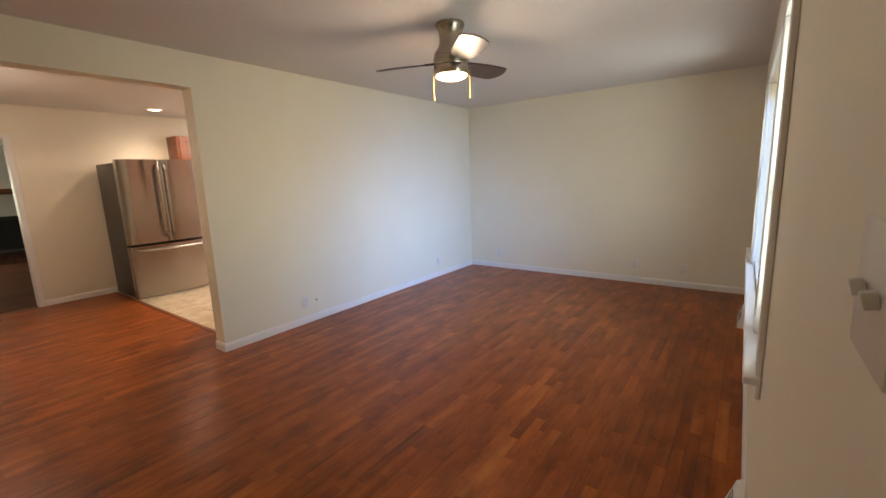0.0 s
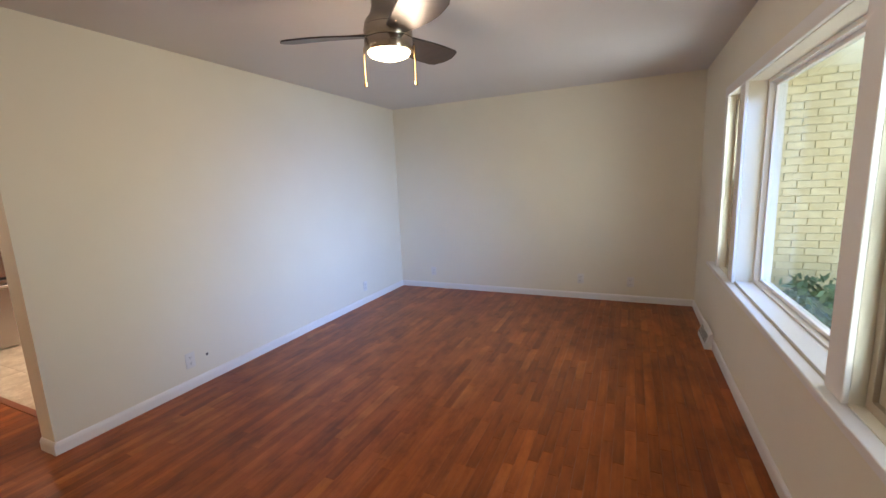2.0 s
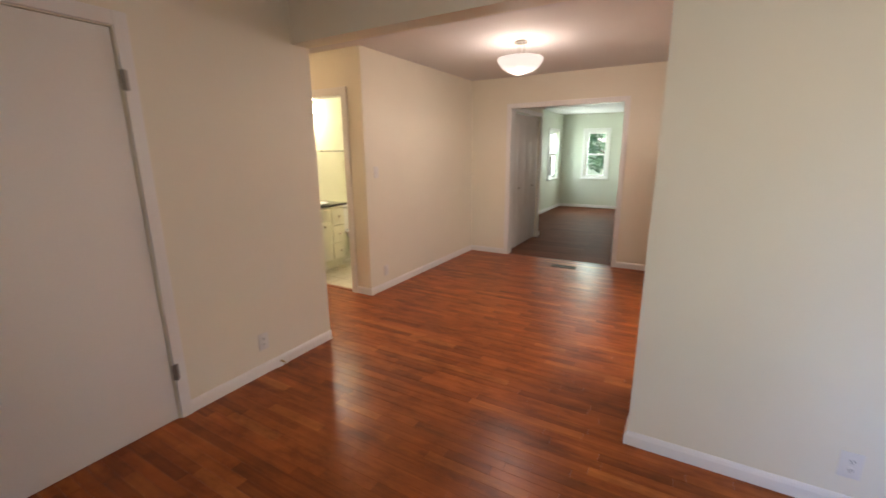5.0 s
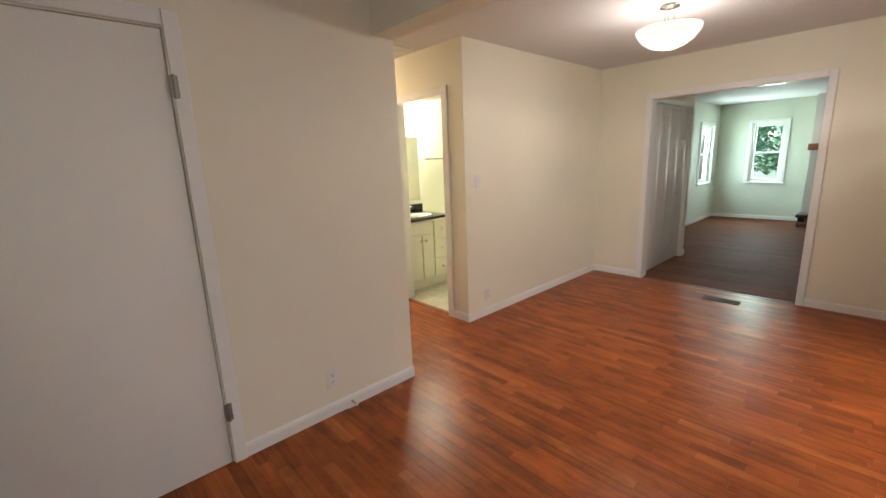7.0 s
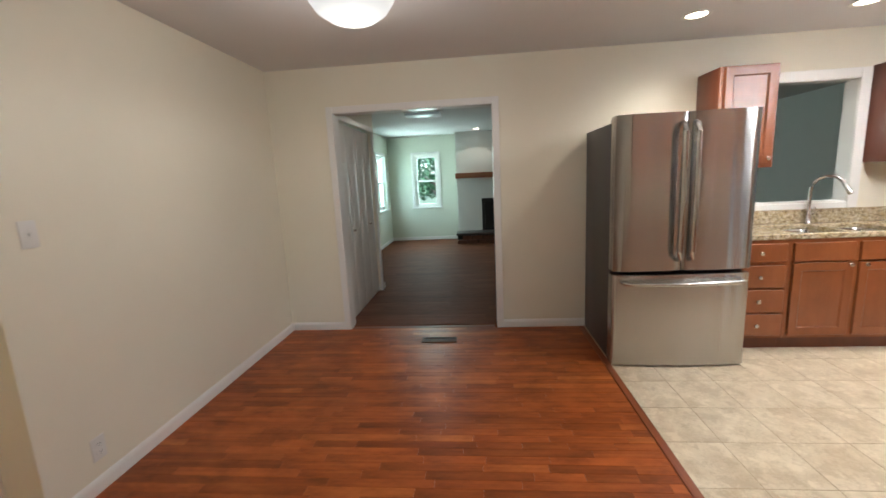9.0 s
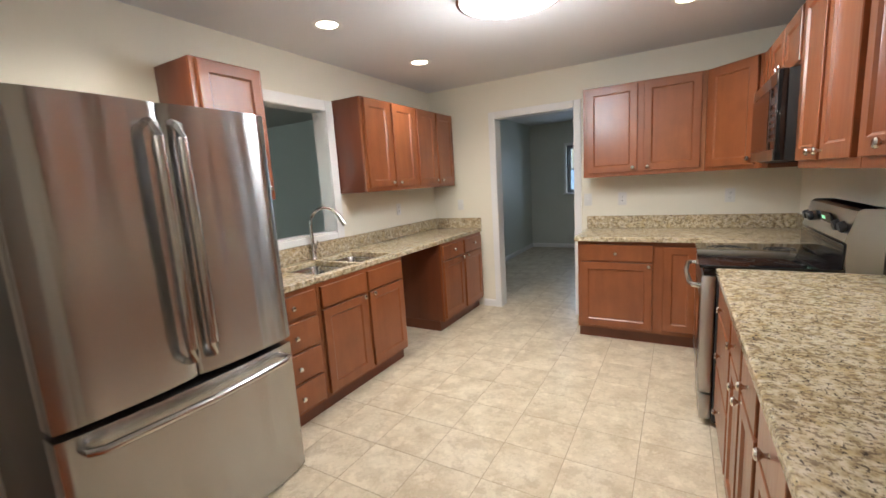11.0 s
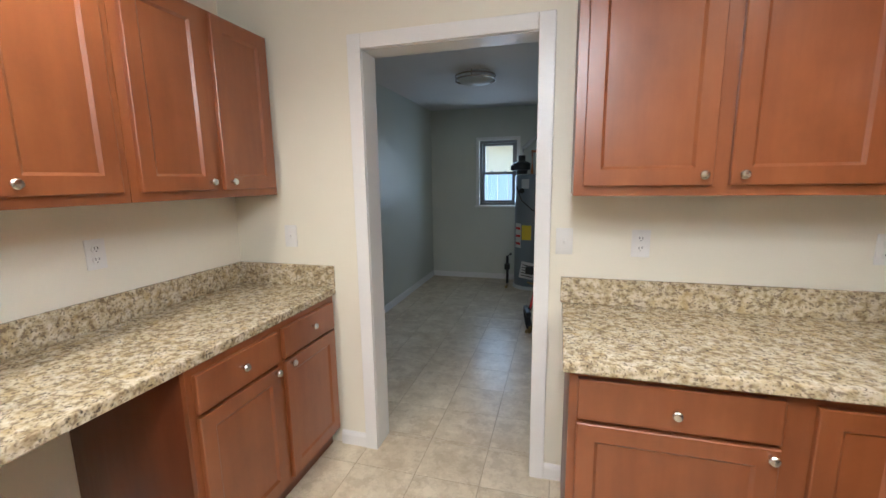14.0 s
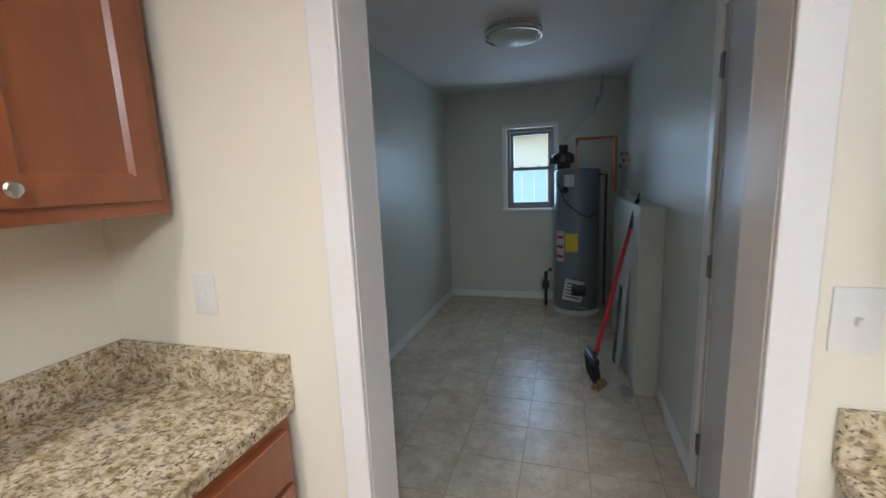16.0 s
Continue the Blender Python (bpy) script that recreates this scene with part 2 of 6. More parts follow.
OAK_TRIM = wood("oak_strip", ((0.14, 0.035, 0.012), (0.25, 0.068, 0.022), (0.33, 0.10, 0.034)), 0.32, "x", False, 24, 0.2)
JOINT = paint("dark_joint", (0.21, 0.055, 0.015), 0.8, 0.1, 60, 0.0)
LAMI = wood("brown_grey_plank", ((0.082, 0.028, 0.014), (0.150, 0.056, 0.029), (0.20, 0.082, 0.044)), 0.62, "y", True, 22, 0.0, False, 0.35, 0.08, 0.4)
CAB = wood("cherry_cabinet", ((0.185, 0.051, 0.0145), (0.254, 0.079, 0.023), (0.315, 0.107, 0.033)), 0.36, "z", True, 5, 0.65, False, 0.22, 0.35, 0.25)
# Darker cherry than the fronts, for bodies, side skirts and toe kicks.
CAB_DARK = wood("cherry_cabinet_dark", ((0.105, 0.026, 0.009), (0.15, 0.039, 0.013), (0.19, 0.053, 0.018)), 0.36, "z", True, 5, 0.15, False, 0.15)
GRAN = granite("speckled_granite")
BLACKGRAN = paint("black_granite", (0.018, 0.018, 0.019), 0.12, 0.2, 160, 0.0)
TILE = stone_tile("cream_tile", (0.63, 0.54, 0.385), (0.50, 0.40, 0.26), (0.71, 0.63, 0.48))
GROUT = paint("tan_grout", (0.42, 0.34, 0.23), 0.8, 0.1, 90, 0.0)
BTILE = stone_tile("bath_tile", (0.58, 0.56, 0.46), (0.48, 0.45, 0.34), (0.64, 0.62, 0.54))
STEEL = metal("brushed_steel", (0.46, 0.45, 0.435), 0.22, (1.0, 1.0, 40.0), 0.95, True)
STEEL_F = metal("flat_brushed_steel", (0.48, 0.47, 0.455), 0.28, (1.0, 1.0, 40.0), 0.8)
STEEL_P = metal("satin_steel", (0.58, 0.57, 0.55), 0.22)
NICKEL = metal("satin_nickel", (0.66, 0.63, 0.58), 0.22)
FANMETAL = metal("brushed_nickel_fan", (0.42, 0.37, 0.31), 0.27, (2.0, 2.0, 120.0), 0.5)
BLADE = wood("dark_walnut_blade", ((0.020, 0.014, 0.011), (0.032, 0.023, 0.018), (0.045, 0.034, 0.027)), 0.38, "x", False, 20, 0.2)
HINGE = metal("dull_hinge_nickel", (0.30, 0.28, 0.25), 0.5)
FRIDGE_SIDE = paint("grey_steel_side", (0.085, 0.080, 0.076), 0.42, 0.06, 300, 0.0003, 2.0, 0.4)
BLACKG = paint("black_glass", (0.008, 0.008, 0.009), 0.06, 0.2, 30, 0.0)
BLACKP = paint("black_plastic", (0.016, 0.016, 0.017), 0.4, 0.2, 120, 0.0)
MWGLASS = paint("smoked_door_glass", (0.016, 0.011, 0.010), 0.10, 0.2, 30, 0.0)
KEY = paint("dark_grey_key", (0.035, 0.035, 0.036), 0.3, 0.1, 30, 0.0)
RING = paint("grey_burner_mark", (0.10, 0.10, 0.10), 0.2, 0.1, 30, 0.0)
HEATER = paint("grey_heater_enamel", (0.17, 0.20, 0.225), 0.35, 0.08, 60, 0.0003)
YELLOW = paint("yellow_label", (0.72, 0.56, 0.03), 0.45, 0.05, 60, 0.0)
PAPER = paint("white_label", (0.62, 0.62, 0.60), 0.5, 0.06, 40, 0.0)
REDP = paint("red_plastic", (0.55, 0.015, 0.02), 0.35, 0.1, 60, 0.0)
COPPER = metal("dull_copper", (0.62, 0.25, 0.11), 0.5)
PVC = paint("white_pipe", (0.62, 0.62, 0.60), 0.35, 0.05, 60, 0.0)
BRISTLE = paint("black_bristle", (0.012, 0.012, 0.014), 0.8, 0.3, 200, 0.001)
BRASS = metal("dull_brass", (0.50, 0.36, 0.17), 0.3)
CLOTH = paint("white_rag", (0.78, 0.75, 0.66), 0.9, 0.15, 120, 0.002, 14)
TANCLOTH = paint("tan_rag", (0.45, 0.33, 0.14), 0.9, 0.15, 120, 0.002, 14)
MANTEL = wood("oak_mantel", ((0.13, 0.045, 0.018), (0.20, 0.072, 0.030), (0.27, 0.105, 0.045)), 0.45, "y", False, 14)
PBRICK = paint("white_painted_brick", (0.74, 0.73, 0.70), 0.6, 0.06, 60, 0.002)
HBRICK = paint("red_hearth_brick", (0.16, 0.075, 0.05), 0.75, 0.35, 30, 0.003, 9)
SLATE = paint("dark_slate", (0.035, 0.028, 0.028), 0.35, 0.25, 30, 0.002, 6)
FLAT_BLACK = paint("black_firebox", (0.010, 0.010, 0.010), 0.7, 0.3, 40, 0.001)
CERAMIC = paint("white_ceramic", (0.80, 0.81, 0.80), 0.1, 0.01, 20, 0.0)
VANITY = paint("cream_vanity_paint", (0.72, 0.72, 0.60), 0.38, 0.03, 60, 0.0003)
YBRICK = stone_tile("buff_brick", (0.74, 0.63, 0.37), (0.66, 0.54, 0.28), (0.80, 0.71, 0.46), 0.8)
MORTAR = paint("pale_mortar", (0.74, 0.66, 0.44), 0.9, 0.1, 60, 0.001)
SOFFIT = paint("white_soffit", (0.78, 0.80, 0.78), 0.5, 0.03, 40, 0.0)
CONCRETE = paint("porch_concrete", (0.36, 0.35, 0.33), 0.85, 0.12, 60, 0.002)
GRASS = paint("lawn", (0.085, 0.102, 0.048), 0.9, 0.4, 60, 0.01, 2.5)
YSIDING = paint("yellow_siding", (0.80, 0.60, 0.38), 0.6, 0.06, 40, 0.001)
PALEBLUE = paint("pale_blue_fence", (0.64, 0.66, 0.84), 0.6, 0.06, 40, 0.001)
ROOF = paint("grey_shingle", (0.16, 0.15, 0.15), 0.9, 0.3, 60, 0.004, 7)
LEAF = foliage("leaf", (0.045, 0.11, 0.055), (0.12, 0.24, 0.11))
BARK = paint("bark", (0.10, 0.075, 0.055), 0.9, 0.3, 40, 0.006, 8)
GLASS = glass("window_glass", (0.90, 0.96, 0.94))
MIRROR = metal("mirror_glass", (0.88, 0.92, 0.88), 0.02)
FAN_GLOW = glow("fan_light_glass", (1.0, 0.80, 0.48), 2.2)
BOWL_GLOW = glow("bowl_glass", (1.0, 0.90, 0.74), 0.16, (0.16, 0.155, 0.14))
DOME_GLOW = glow("dome_glass", (1.0, 0.96, 0.90), 0.8, (0.3, 0.3, 0.28))
CAN_GLOW = glow("can_lens", (1.0, 0.80, 0.52), 2.7)
BATH_GLOW = glow("bath_shade_glass", (1.0, 0.95, 0.80), 0.5, (0.3, 0.3, 0.26))
FLUSH_GLOW = glow("flush_lens", (0.9, 1.0, 0.88), 0.02, (0.3, 0.32, 0.29))
FROST = paint("frosted_glass_off", (0.62, 0.64, 0.62), 0.5, 0.03, 30, 0.0)
CLOCK = glow("green_clock_digits", (0.1, 0.8, 0.25), 0.2)

# ---- building blocks ----


def box(bm, x0, x1, y0, y1, z0, z1, bevel=0.0, m=None):
    made = bmesh.ops.create_cube(bm, size=1)["verts"]
    bmesh.ops.transform(bm, matrix=Matrix.Translation(((x0 + x1) / 2, (y0 + y1) / 2, (z0 + z1) / 2)) @ Matrix.Diagonal((abs(x1 - x0), abs(y1 - y0), abs(z1 - z0), 1)), verts=made)
    if bevel:
        edges = list({e for v in made for e in v.link_edges})
        r = bmesh.ops.bevel(bm, geom=edges, offset=bevel, segments=2, affect="EDGES", profile=0.5)
        made = list({v for f in r["faces"] for v in f.verts} | {v for v in made if v.is_valid})
    if m is not None:
        bmesh.ops.transform(bm, matrix=m, verts=made)
    return bm


def boxed(*args, **kw):
    return box(bmesh.new(), *args, **kw)


def lathe(bm, profile, n=24, m=None):
    """Turn a profile of (radius, height) round z."""
    rings = []
    for r, z in profile:
        if r < 1e-6:
            rings.append([bm.verts.new((0, 0, z))])
        else:
            rings.append([bm.verts.new((r * math.cos(2 * math.pi * i / n), r * math.sin(2 * math.pi * i / n), z)) for i in range(n)])
    for a, b in zip(rings, rings[1:]):
        for i in range(n):
            j = (i + 1) % n
            if len(a) == 1 and len(b) > 1:
                bm.faces.new((a[0], b[i], b[j]))
            elif len(b) == 1 and len(a) > 1:
                bm.faces.new((a[i], b[0], a[j]))
            elif len(a) > 1:
                bm.faces.new((a[i], b[i], b[j], a[j]))
    if m is not None:
        bmesh.ops.transform(bm, matrix=m, verts=[v for r in rings for v in r])
    return bm


def turned(profile, n=24, m=None):
    return lathe(bmesh.new(), profile, n, m)


def tube(bm, pts, r, n=10):
    """A round bar along points."""
    pts = [Vector(p) for p in pts]
    rings = []
    up = Vector((0, 0, 1))
    for i, p in enumerate(pts):
        d = (pts[min(i + 1, len(pts) - 1)] - pts[max(i - 1, 0)]).normalized()
        side = d.cross(up if abs(d.z) < 0.95 else Vector((1, 0, 0))).normalized()
        top = side.cross(d)
        rad = r[i] if isinstance(r, (list, tuple)) else r
        rings.append([bm.verts.new(p + rad * (math.cos(2 * math.pi * k / n) * side + math.sin(2 * math.pi * k / n) * top)) for k in range(n)])
    for a, b in zip(rings, rings[1:]):
        for k in range(n):
            bm.faces.new((a[k], a[(k + 1) % n], b[(k + 1) % n], b[k]))
    bm.faces.new(rings[0][::-1])
    bm.faces.new(rings[-1])
    return bm


def bar(pts, r, n=10):
    return tube(bmesh.new(), pts, r, n)


def cells(bm, xs, ys, zs, solid):
    """Solid cells of a grid, with faces only where a cell meets the open."""
    memo = {}

    def vert(i, j, k):
        if (i, j, k) not in memo:
            memo[i, j, k] = bm.verts.new((xs[i], ys[j], zs[k]))
        return memo[i, j, k]

    nx, ny, nz = len(xs) - 1, len(ys) - 1, len(zs) - 1

    def full(i, j, k):
        return 0 <= i < nx and 0 <= j < ny and 0 <= k < nz and solid((xs[i] + xs[i + 1]) / 2, (ys[j] + ys[j + 1]) / 2, (zs[k] + zs[k + 1]) / 2)

    for i in range(nx):
        for j in range(ny):
            for k in range(nz):
                if not full(i, j, k):
                    continue
                for d, quad in (((-1, 0, 0), ((0, 0, 0), (0, 0, 1), (0, 1, 1), (0, 1, 0))), ((1, 0, 0), ((1, 0, 0), (1, 1, 0), (1, 1, 1), (1, 0, 1))),
                                ((0, -1, 0), ((0, 0, 0), (1, 0, 0), (1, 0, 1), (0, 0, 1))), ((0, 1, 0), ((0, 1, 0), (0, 1, 1), (1, 1, 1), (1, 1, 0))),
                                ((0, 0, -1), ((0, 0, 0), (0, 1, 0), (1, 1, 0), (1, 0, 0))), ((0, 0, 1), ((0, 0, 1), (1, 0, 1), (1, 1, 1), (0, 1, 1)))):
                    if not full(i + d[0], j + d[1], k + d[2]):
                        bm.faces.new([vert(i + a, j + b, k + c) for a, b, c in quad])
    return bm


def mesh_of(name, bm, material, smooth=None):
    me = bpy.data.meshes.new(name)
    bmesh.ops.recalc_face_normals(bm, faces=bm.faces)
    bm.to_mesh(me)
    bm.free()
    me.materials.append(material)
    if smooth:
        me.shade_smooth()
        me.set_sharp_from_angle(angle=radians(smooth))
    return me


def thing(name, m, label, category, group=""):
    ob = new(name)
    ob.empty_display_size = 0.1
    ob.matrix_world = m if isinstance(m, Matrix) else Matrix.Translation(m)
    return tagged(ob, label, category, group)


def part(name, bm, material, parent, label="", smooth=40):
    """One mesh under a thing or part, in the coordinates of its thing."""
    ob = new(name, mesh_of(name, bm, material, smooth))
    ob.parent = parent
    return tagged(ob, label)


def structure(name, bm, material, label, category, smooth=None):
    return tagged(new(name, mesh_of(name, bm, material, smooth)), label, category, "", "structure")


def wall(name, x0, x1, y0, y1, z0, z1, holes, material, label):
    """A wall with openings: holes are (a0, a1, z0, z1) along its length."""
    along_y = abs(y1 - y0) > abs(x1 - x0)
    a0, a1 = (y0, y1) if along_y else (x0, x1)
    cuts = sorted({a0, a1, *(h[0] for h in holes), *(h[1] for h in holes)})
    zs = sorted({z0, z1, *(h[2] for h in holes), *(h[3] for h in holes)})

    def solid(x, y, z):
        a = y if along_y else x
        return not any(h[0] < a < h[1] and h[2] < z < h[3] for h in holes)

    bm = bmesh.new()
    cells(bm, (x0, x1) if along_y else cuts, cuts if along_y else (y0, y1), zs, solid)
    return structure(name, bm, material, label, "wall")


H, FH = 2.44, 2.385   # ceilings; the family room lies a little lower
EW, PW, PK, SF = 0.13, -3.485, -3.635, -0.225   # east wall, partition faces, south wall face
NF, WK = 6.00, -6.96                           # north wall face, west kitchen wall
UE, UW, UN = -5.12, -7.08, 10.04               # utility walls

# ---- large structure ----
wall("wall_east", EW, EW + 0.16, SF - 0.12, NF + 0.2, -0.1, H, [(2.235, 2.640, 0.70, 1.995), (2.765, 4.265, 0.70, 1.995), (4.390, 4.795, 0.70, 1.995)], WALL, "cream painted wall with a triple window")
wall("wall_north", PK, EW, NF, NF + 0.2, -0.1, H, [], WALL, "cream painted plaster wall of the living room")
wall("wall_partition", PK, PW, SF - 0.12, NF, 0, H, [(SF, 2.01, 0, 2.18)], WALL, "cream partition wall with a wide opening")
wall("wall_south", PW, EW, SF - 0.12, SF, -0.1, H, [(-2.455, -1.63, 0, 2.05)], WALL, "cream wall beside the closet door")
wall("wall_closet_back", -2.6, -1.4, SF - 0.75, SF - 0.70, 0, H, [], WALL, "plain wall inside the closet")
wall("wall_hall_east", PK, PK + 0.1, -4.2, SF - 0.12, -0.1, H, [], WALL, "cream wall of the hallway")
wall("wall_hall_end", -4.72, PK + 0.1, -4.32, -4.2, -0.1, H, [], WALL, "cream end wall of the hallway")
wall("wall_hall_west", -4.72, -4.60, -4.2, -0.60, 0, H, [(-1.56, -0.848, 0, 2.03)], WALL, "cream hallway wall with the bathroom doorway")
wall("wall_dining_south", WK - 0.12, -4.72, -0.72, -0.60, 0, H, [], WALL, "cream wall of the dining area")
wall("wall_kitchen_west", WK - 0.12, WK, -0.60, NF, 0, H, [(-0.008, 1.423, 0, 2.046), (3.62, 4.355, 1.072, 2.06)], WALL, "cream wall with a wide doorway and a pass-through")
wall("wall_kitchen_north", UW, PK, NF, NF + 0.13, 0, H, [(-6.168, -5.350, 0, 2.062)], WALL, "cream kitchen wall with a doorway")
wall("wall_utility_west", UW - 0.12, UW, NF, UN + 0.12, -0.1, H, [], WALL_UTIL, "pale grey wall of the utility room")
wall("wall_utility_north", UW, UE + 0.15, UN, UN + 0.15, -0.1, H, [(-6.365, -5.835, 1.085, 1.99)], WALL_UTIL, "pale grey wall with a small window")
wall("wall_utility_east", UE, UE + 0.15, NF + 0.13, UN, -0.1, H, [(6.22, 7.06, 0, 2.05)], WALL_UTIL, "pale grey wall with an outside door")
wall("wall_bath_south", WK - 0.12, -4.72, -2.32, -2.20, -0.1, H, [], WALL_BATH, "pale cream bathroom wall")
wall("wall_bath_west", WK - 0.12, WK - 0.02, -2.20, -0.72, -0.1, H, [], WALL_BATH, "pale cream bathroom wall")
FX = -12.75
wall("wall_family_west", FX - 0.15, FX, -0.90, 6.12, -0.1, FH, [(-0.19, 0.36, 0.78, 1.965)], WALL_GREEN, "pale green wall with a window")
wall("wall_family_south", FX, -8.5, -0.90, -0.78, -0.1, FH, [(-12.35, -11.55, 0.80, 1.95)], WALL_GREEN, "pale green wall with a side window")
wall("wall_family_north", FX, WK - 0.12, 6.0, 6.12, -0.1, FH, [], WALL_BRIGHTENED, "pale grey-green family room wall, paint brightened for missing light")
wall("wall_family_closet", -8.5, WK - 0.12, -0.13, -0.03, 0, FH, [(-8.35, -7.14, 0, 2.02)], WALL, "cream wall round the bifold closet")
wall("wall_family_closet_end", -8.5, -8.4, -0.90, -0.13, -0.1, FH, [], WALL_GREEN, "pale green end of the closet")
structure("ceiling_main", boxed(-4.72, EW + 0.2, -4.32, NF + 0.2, H, H + 0.12), CEIL, "white painted ceiling", "ceiling")
structure("ceiling_kitchen", boxed(WK - 0.12, -4.72, -0.72, NF, H, H + 0.12), CEIL, "white painted ceiling", "ceiling")
structure("ceiling_family", boxed(FX - 0.15, WK - 0.12, -0.90, 6.12, FH, H + 0.12), CEIL, "white painted ceiling", "ceiling")
structure("ceiling_utility", boxed(UW - 0.12, UE + 0.15, NF + 0.2, UN + 0.15, H, H + 0.12), CEIL, "white painted ceiling", "ceiling")
structure("ceiling_bath", boxed(WK - 0.12, -4.72, -2.32, -0.72, H, H + 0.12), CEIL, "white painted ceiling", "ceiling")


def baseboard(runs):
    """Skirting along walls: (x0, y0, x1, y1, nx, ny), standing off the wall towards n."""
    for x0, y0, x1, y1, nx, ny in runs:
        bm = bmesh.new()
        prof = [(0, 0), (0.014, 0), (0.014, 0.062), (0.010, 0.076), (0.004, 0.084), (0, 0.084)]
        ends = [[bm.verts.new((x + nx * d, y + ny * d, z)) for d, z in prof] for x, y in ((x0, y0), (x1, y1))]
        n = len(prof)
        for i in range(n):
            bm.faces.new((ends[0][i], ends[0][(i + 1) % n], ends[1][(i + 1) % n], ends[1][i]))
        bm.faces.new(ends[0])
        bm.faces.new(ends[1][::-1])
        structure("baseboard", bm, TRIM, "white painted wooden baseboard", "baseboard")


baseboard([
    (EW, SF, EW, NF, -1, 0), (PW, NF, EW - 0.014, NF, 0, -1), (PW, 2.01, PW, NF - 0.014, 1, 0), (PK, 2.01, PW + 0.014, 2.01, 0, -1),
    (PK, 2.01, PK, 2.34, -1, 0), (-1.565, SF, EW - 0.014, SF, 0, 1), (PK, SF, -2.52, SF, 0, 1), (PK, SF, PK, SF - 0.12, -1, 0),
    (-4.60, -0.60, -4.60, -0.783, 1, 0), (-4.60, -1.625, -4.60, -4.2, 1, 0), (WK, -0.60, -4.586, -0.60, 0, 1),
    (WK, -0.586, WK, -0.064, 1, 0), (WK, 1.479, WK, 2.28, 1, 0), (-6.38, NF, -6.233, NF, 0, -1), (-5.285, NF, -5.205, NF, 0, -1),
    (WK, 4.47, WK, 5.07, 1, 0),
    (UW, NF + 0.13, UW, UN, 1, 0), (UW + 0.014, UN, UE, UN, 0, -1), (UE, 7.15, UE, 7.9, -1, 0),
    (FX, -0.764, FX, 0.80, 1, 0), (FX, -0.78, -8.5, -0.78, 0, 1), (-8.5, -0.03, -8.41, -0.03, 0, 1), (-8.5, -0.78, -8.5, -0.016, -1, 0),
])


def casing(name, wall_x, y0, y1, top, sides, width, along="y", bottom=0.0, sill=0.0):
    """Door or opening trim on both faces of a wall plus the jamb lining."""
    bm = bmesh.new()
    lo, hi = sides

    def put(a0, a1, d0, d1, z0, z1, bev=0.004):
        if along == "y":
            box(bm, d0, d1, a0, a1, z0, z1, bev)
        else:
            box(bm, a0, a1, d0, d1, z0, z1, bev)

    for d0, d1 in ((lo - 0.018, lo - 0.001), (hi + 0.001, hi + 0.018)):
        put(y0 - width, y0 + 0.004, d0, d1, bottom, top + width)
        put(y1 - 0.004, y1 + width, d0, d1, bottom, top + width)
        put(y0 + 0.005, y1 - 0.005, d0, d1, top - 0.004, top + width)
        if sill:
            put(y0 + 0.005, y1 - 0.005, d0, d1, bottom, bottom + sill)
    put(y0 + 0.0005, y0 + 0.005, lo, hi, bottom + sill, top - 0.001, 0)
    put(y1 - 0.005, y1 - 0.0005, lo, hi, bottom + sill, top - 0.001, 0)
    put(y0 + 0.006, y1 - 0.006, lo, hi, top - 0.006, top - 0.001, 0)
    if sill:
        put(y0 + 0.006, y1 - 0.006, lo, hi, bottom + sill + 0.001, bottom + sill + 0.012, 0)
    return structure(name, bm, TRIM, "white painted wooden door trim", "trim")


casing("trim_family_door", WK, -0.008, 1.423, 2.046, (WK - 0.12, WK), 0.055)
casing("trim_utility_door", NF, -6.168, -5.350, 2.062, (NF, NF + 0.13), 0.064, "x")
casing("trim_bath_door", -4.6, -1.56, -0.848, 2.03, (-4.72, -4.60), 0.068)
casing("trim_pass_through", WK, 3.62, 4.355, 2.06, (WK - 0.12, WK), 0.078, "y", 1.022, 0.05)
bm = bmesh.new()
box(bm, -2.52, -2.46, SF + 0.001, SF + 0.019, 0, 2.12, 0.004)
box(bm, -1.625, -1.565, SF + 0.001, SF + 0.019, 0, 2.12, 0.004)
box(bm, -2.459, -1.626, SF + 0.001, SF + 0.019, 2.055, 2.12, 0.004)
structure("trim_closet", bm, TRIM, "white painted closet door trim", "trim")
bm = bmesh.new()
box(bm, UE - 0.018, UE - 0.001, 6.15, 6.215, 0, 2.11, 0.004)
box(bm, UE - 0.018, UE - 0.001, 7.085, 7.15, 0, 2.11, 0.004)
box(bm, UE - 0.018, UE - 0.001, 6.216, 7.084, 2.055, 2.11, 0.004)
structure("trim_outside_door", bm, TRIM, "white painted trim of the outside door", "trim")
bm = bmesh.new()
box(bm, -8.41, -8.352, -0.029, -0.012, 0, 2.08, 0.004)
box(bm, -7.138, -7.08, -0.029, -0.012, 0, 2.08, 0.004)
box(bm, -8.351, -7.139, -0.029, -0.012, 2.022, 2.08, 0.004)
structure("trim_bifold", bm, TRIM, "white painted trim round the bifold doors", "trim")

# ---- windows ----


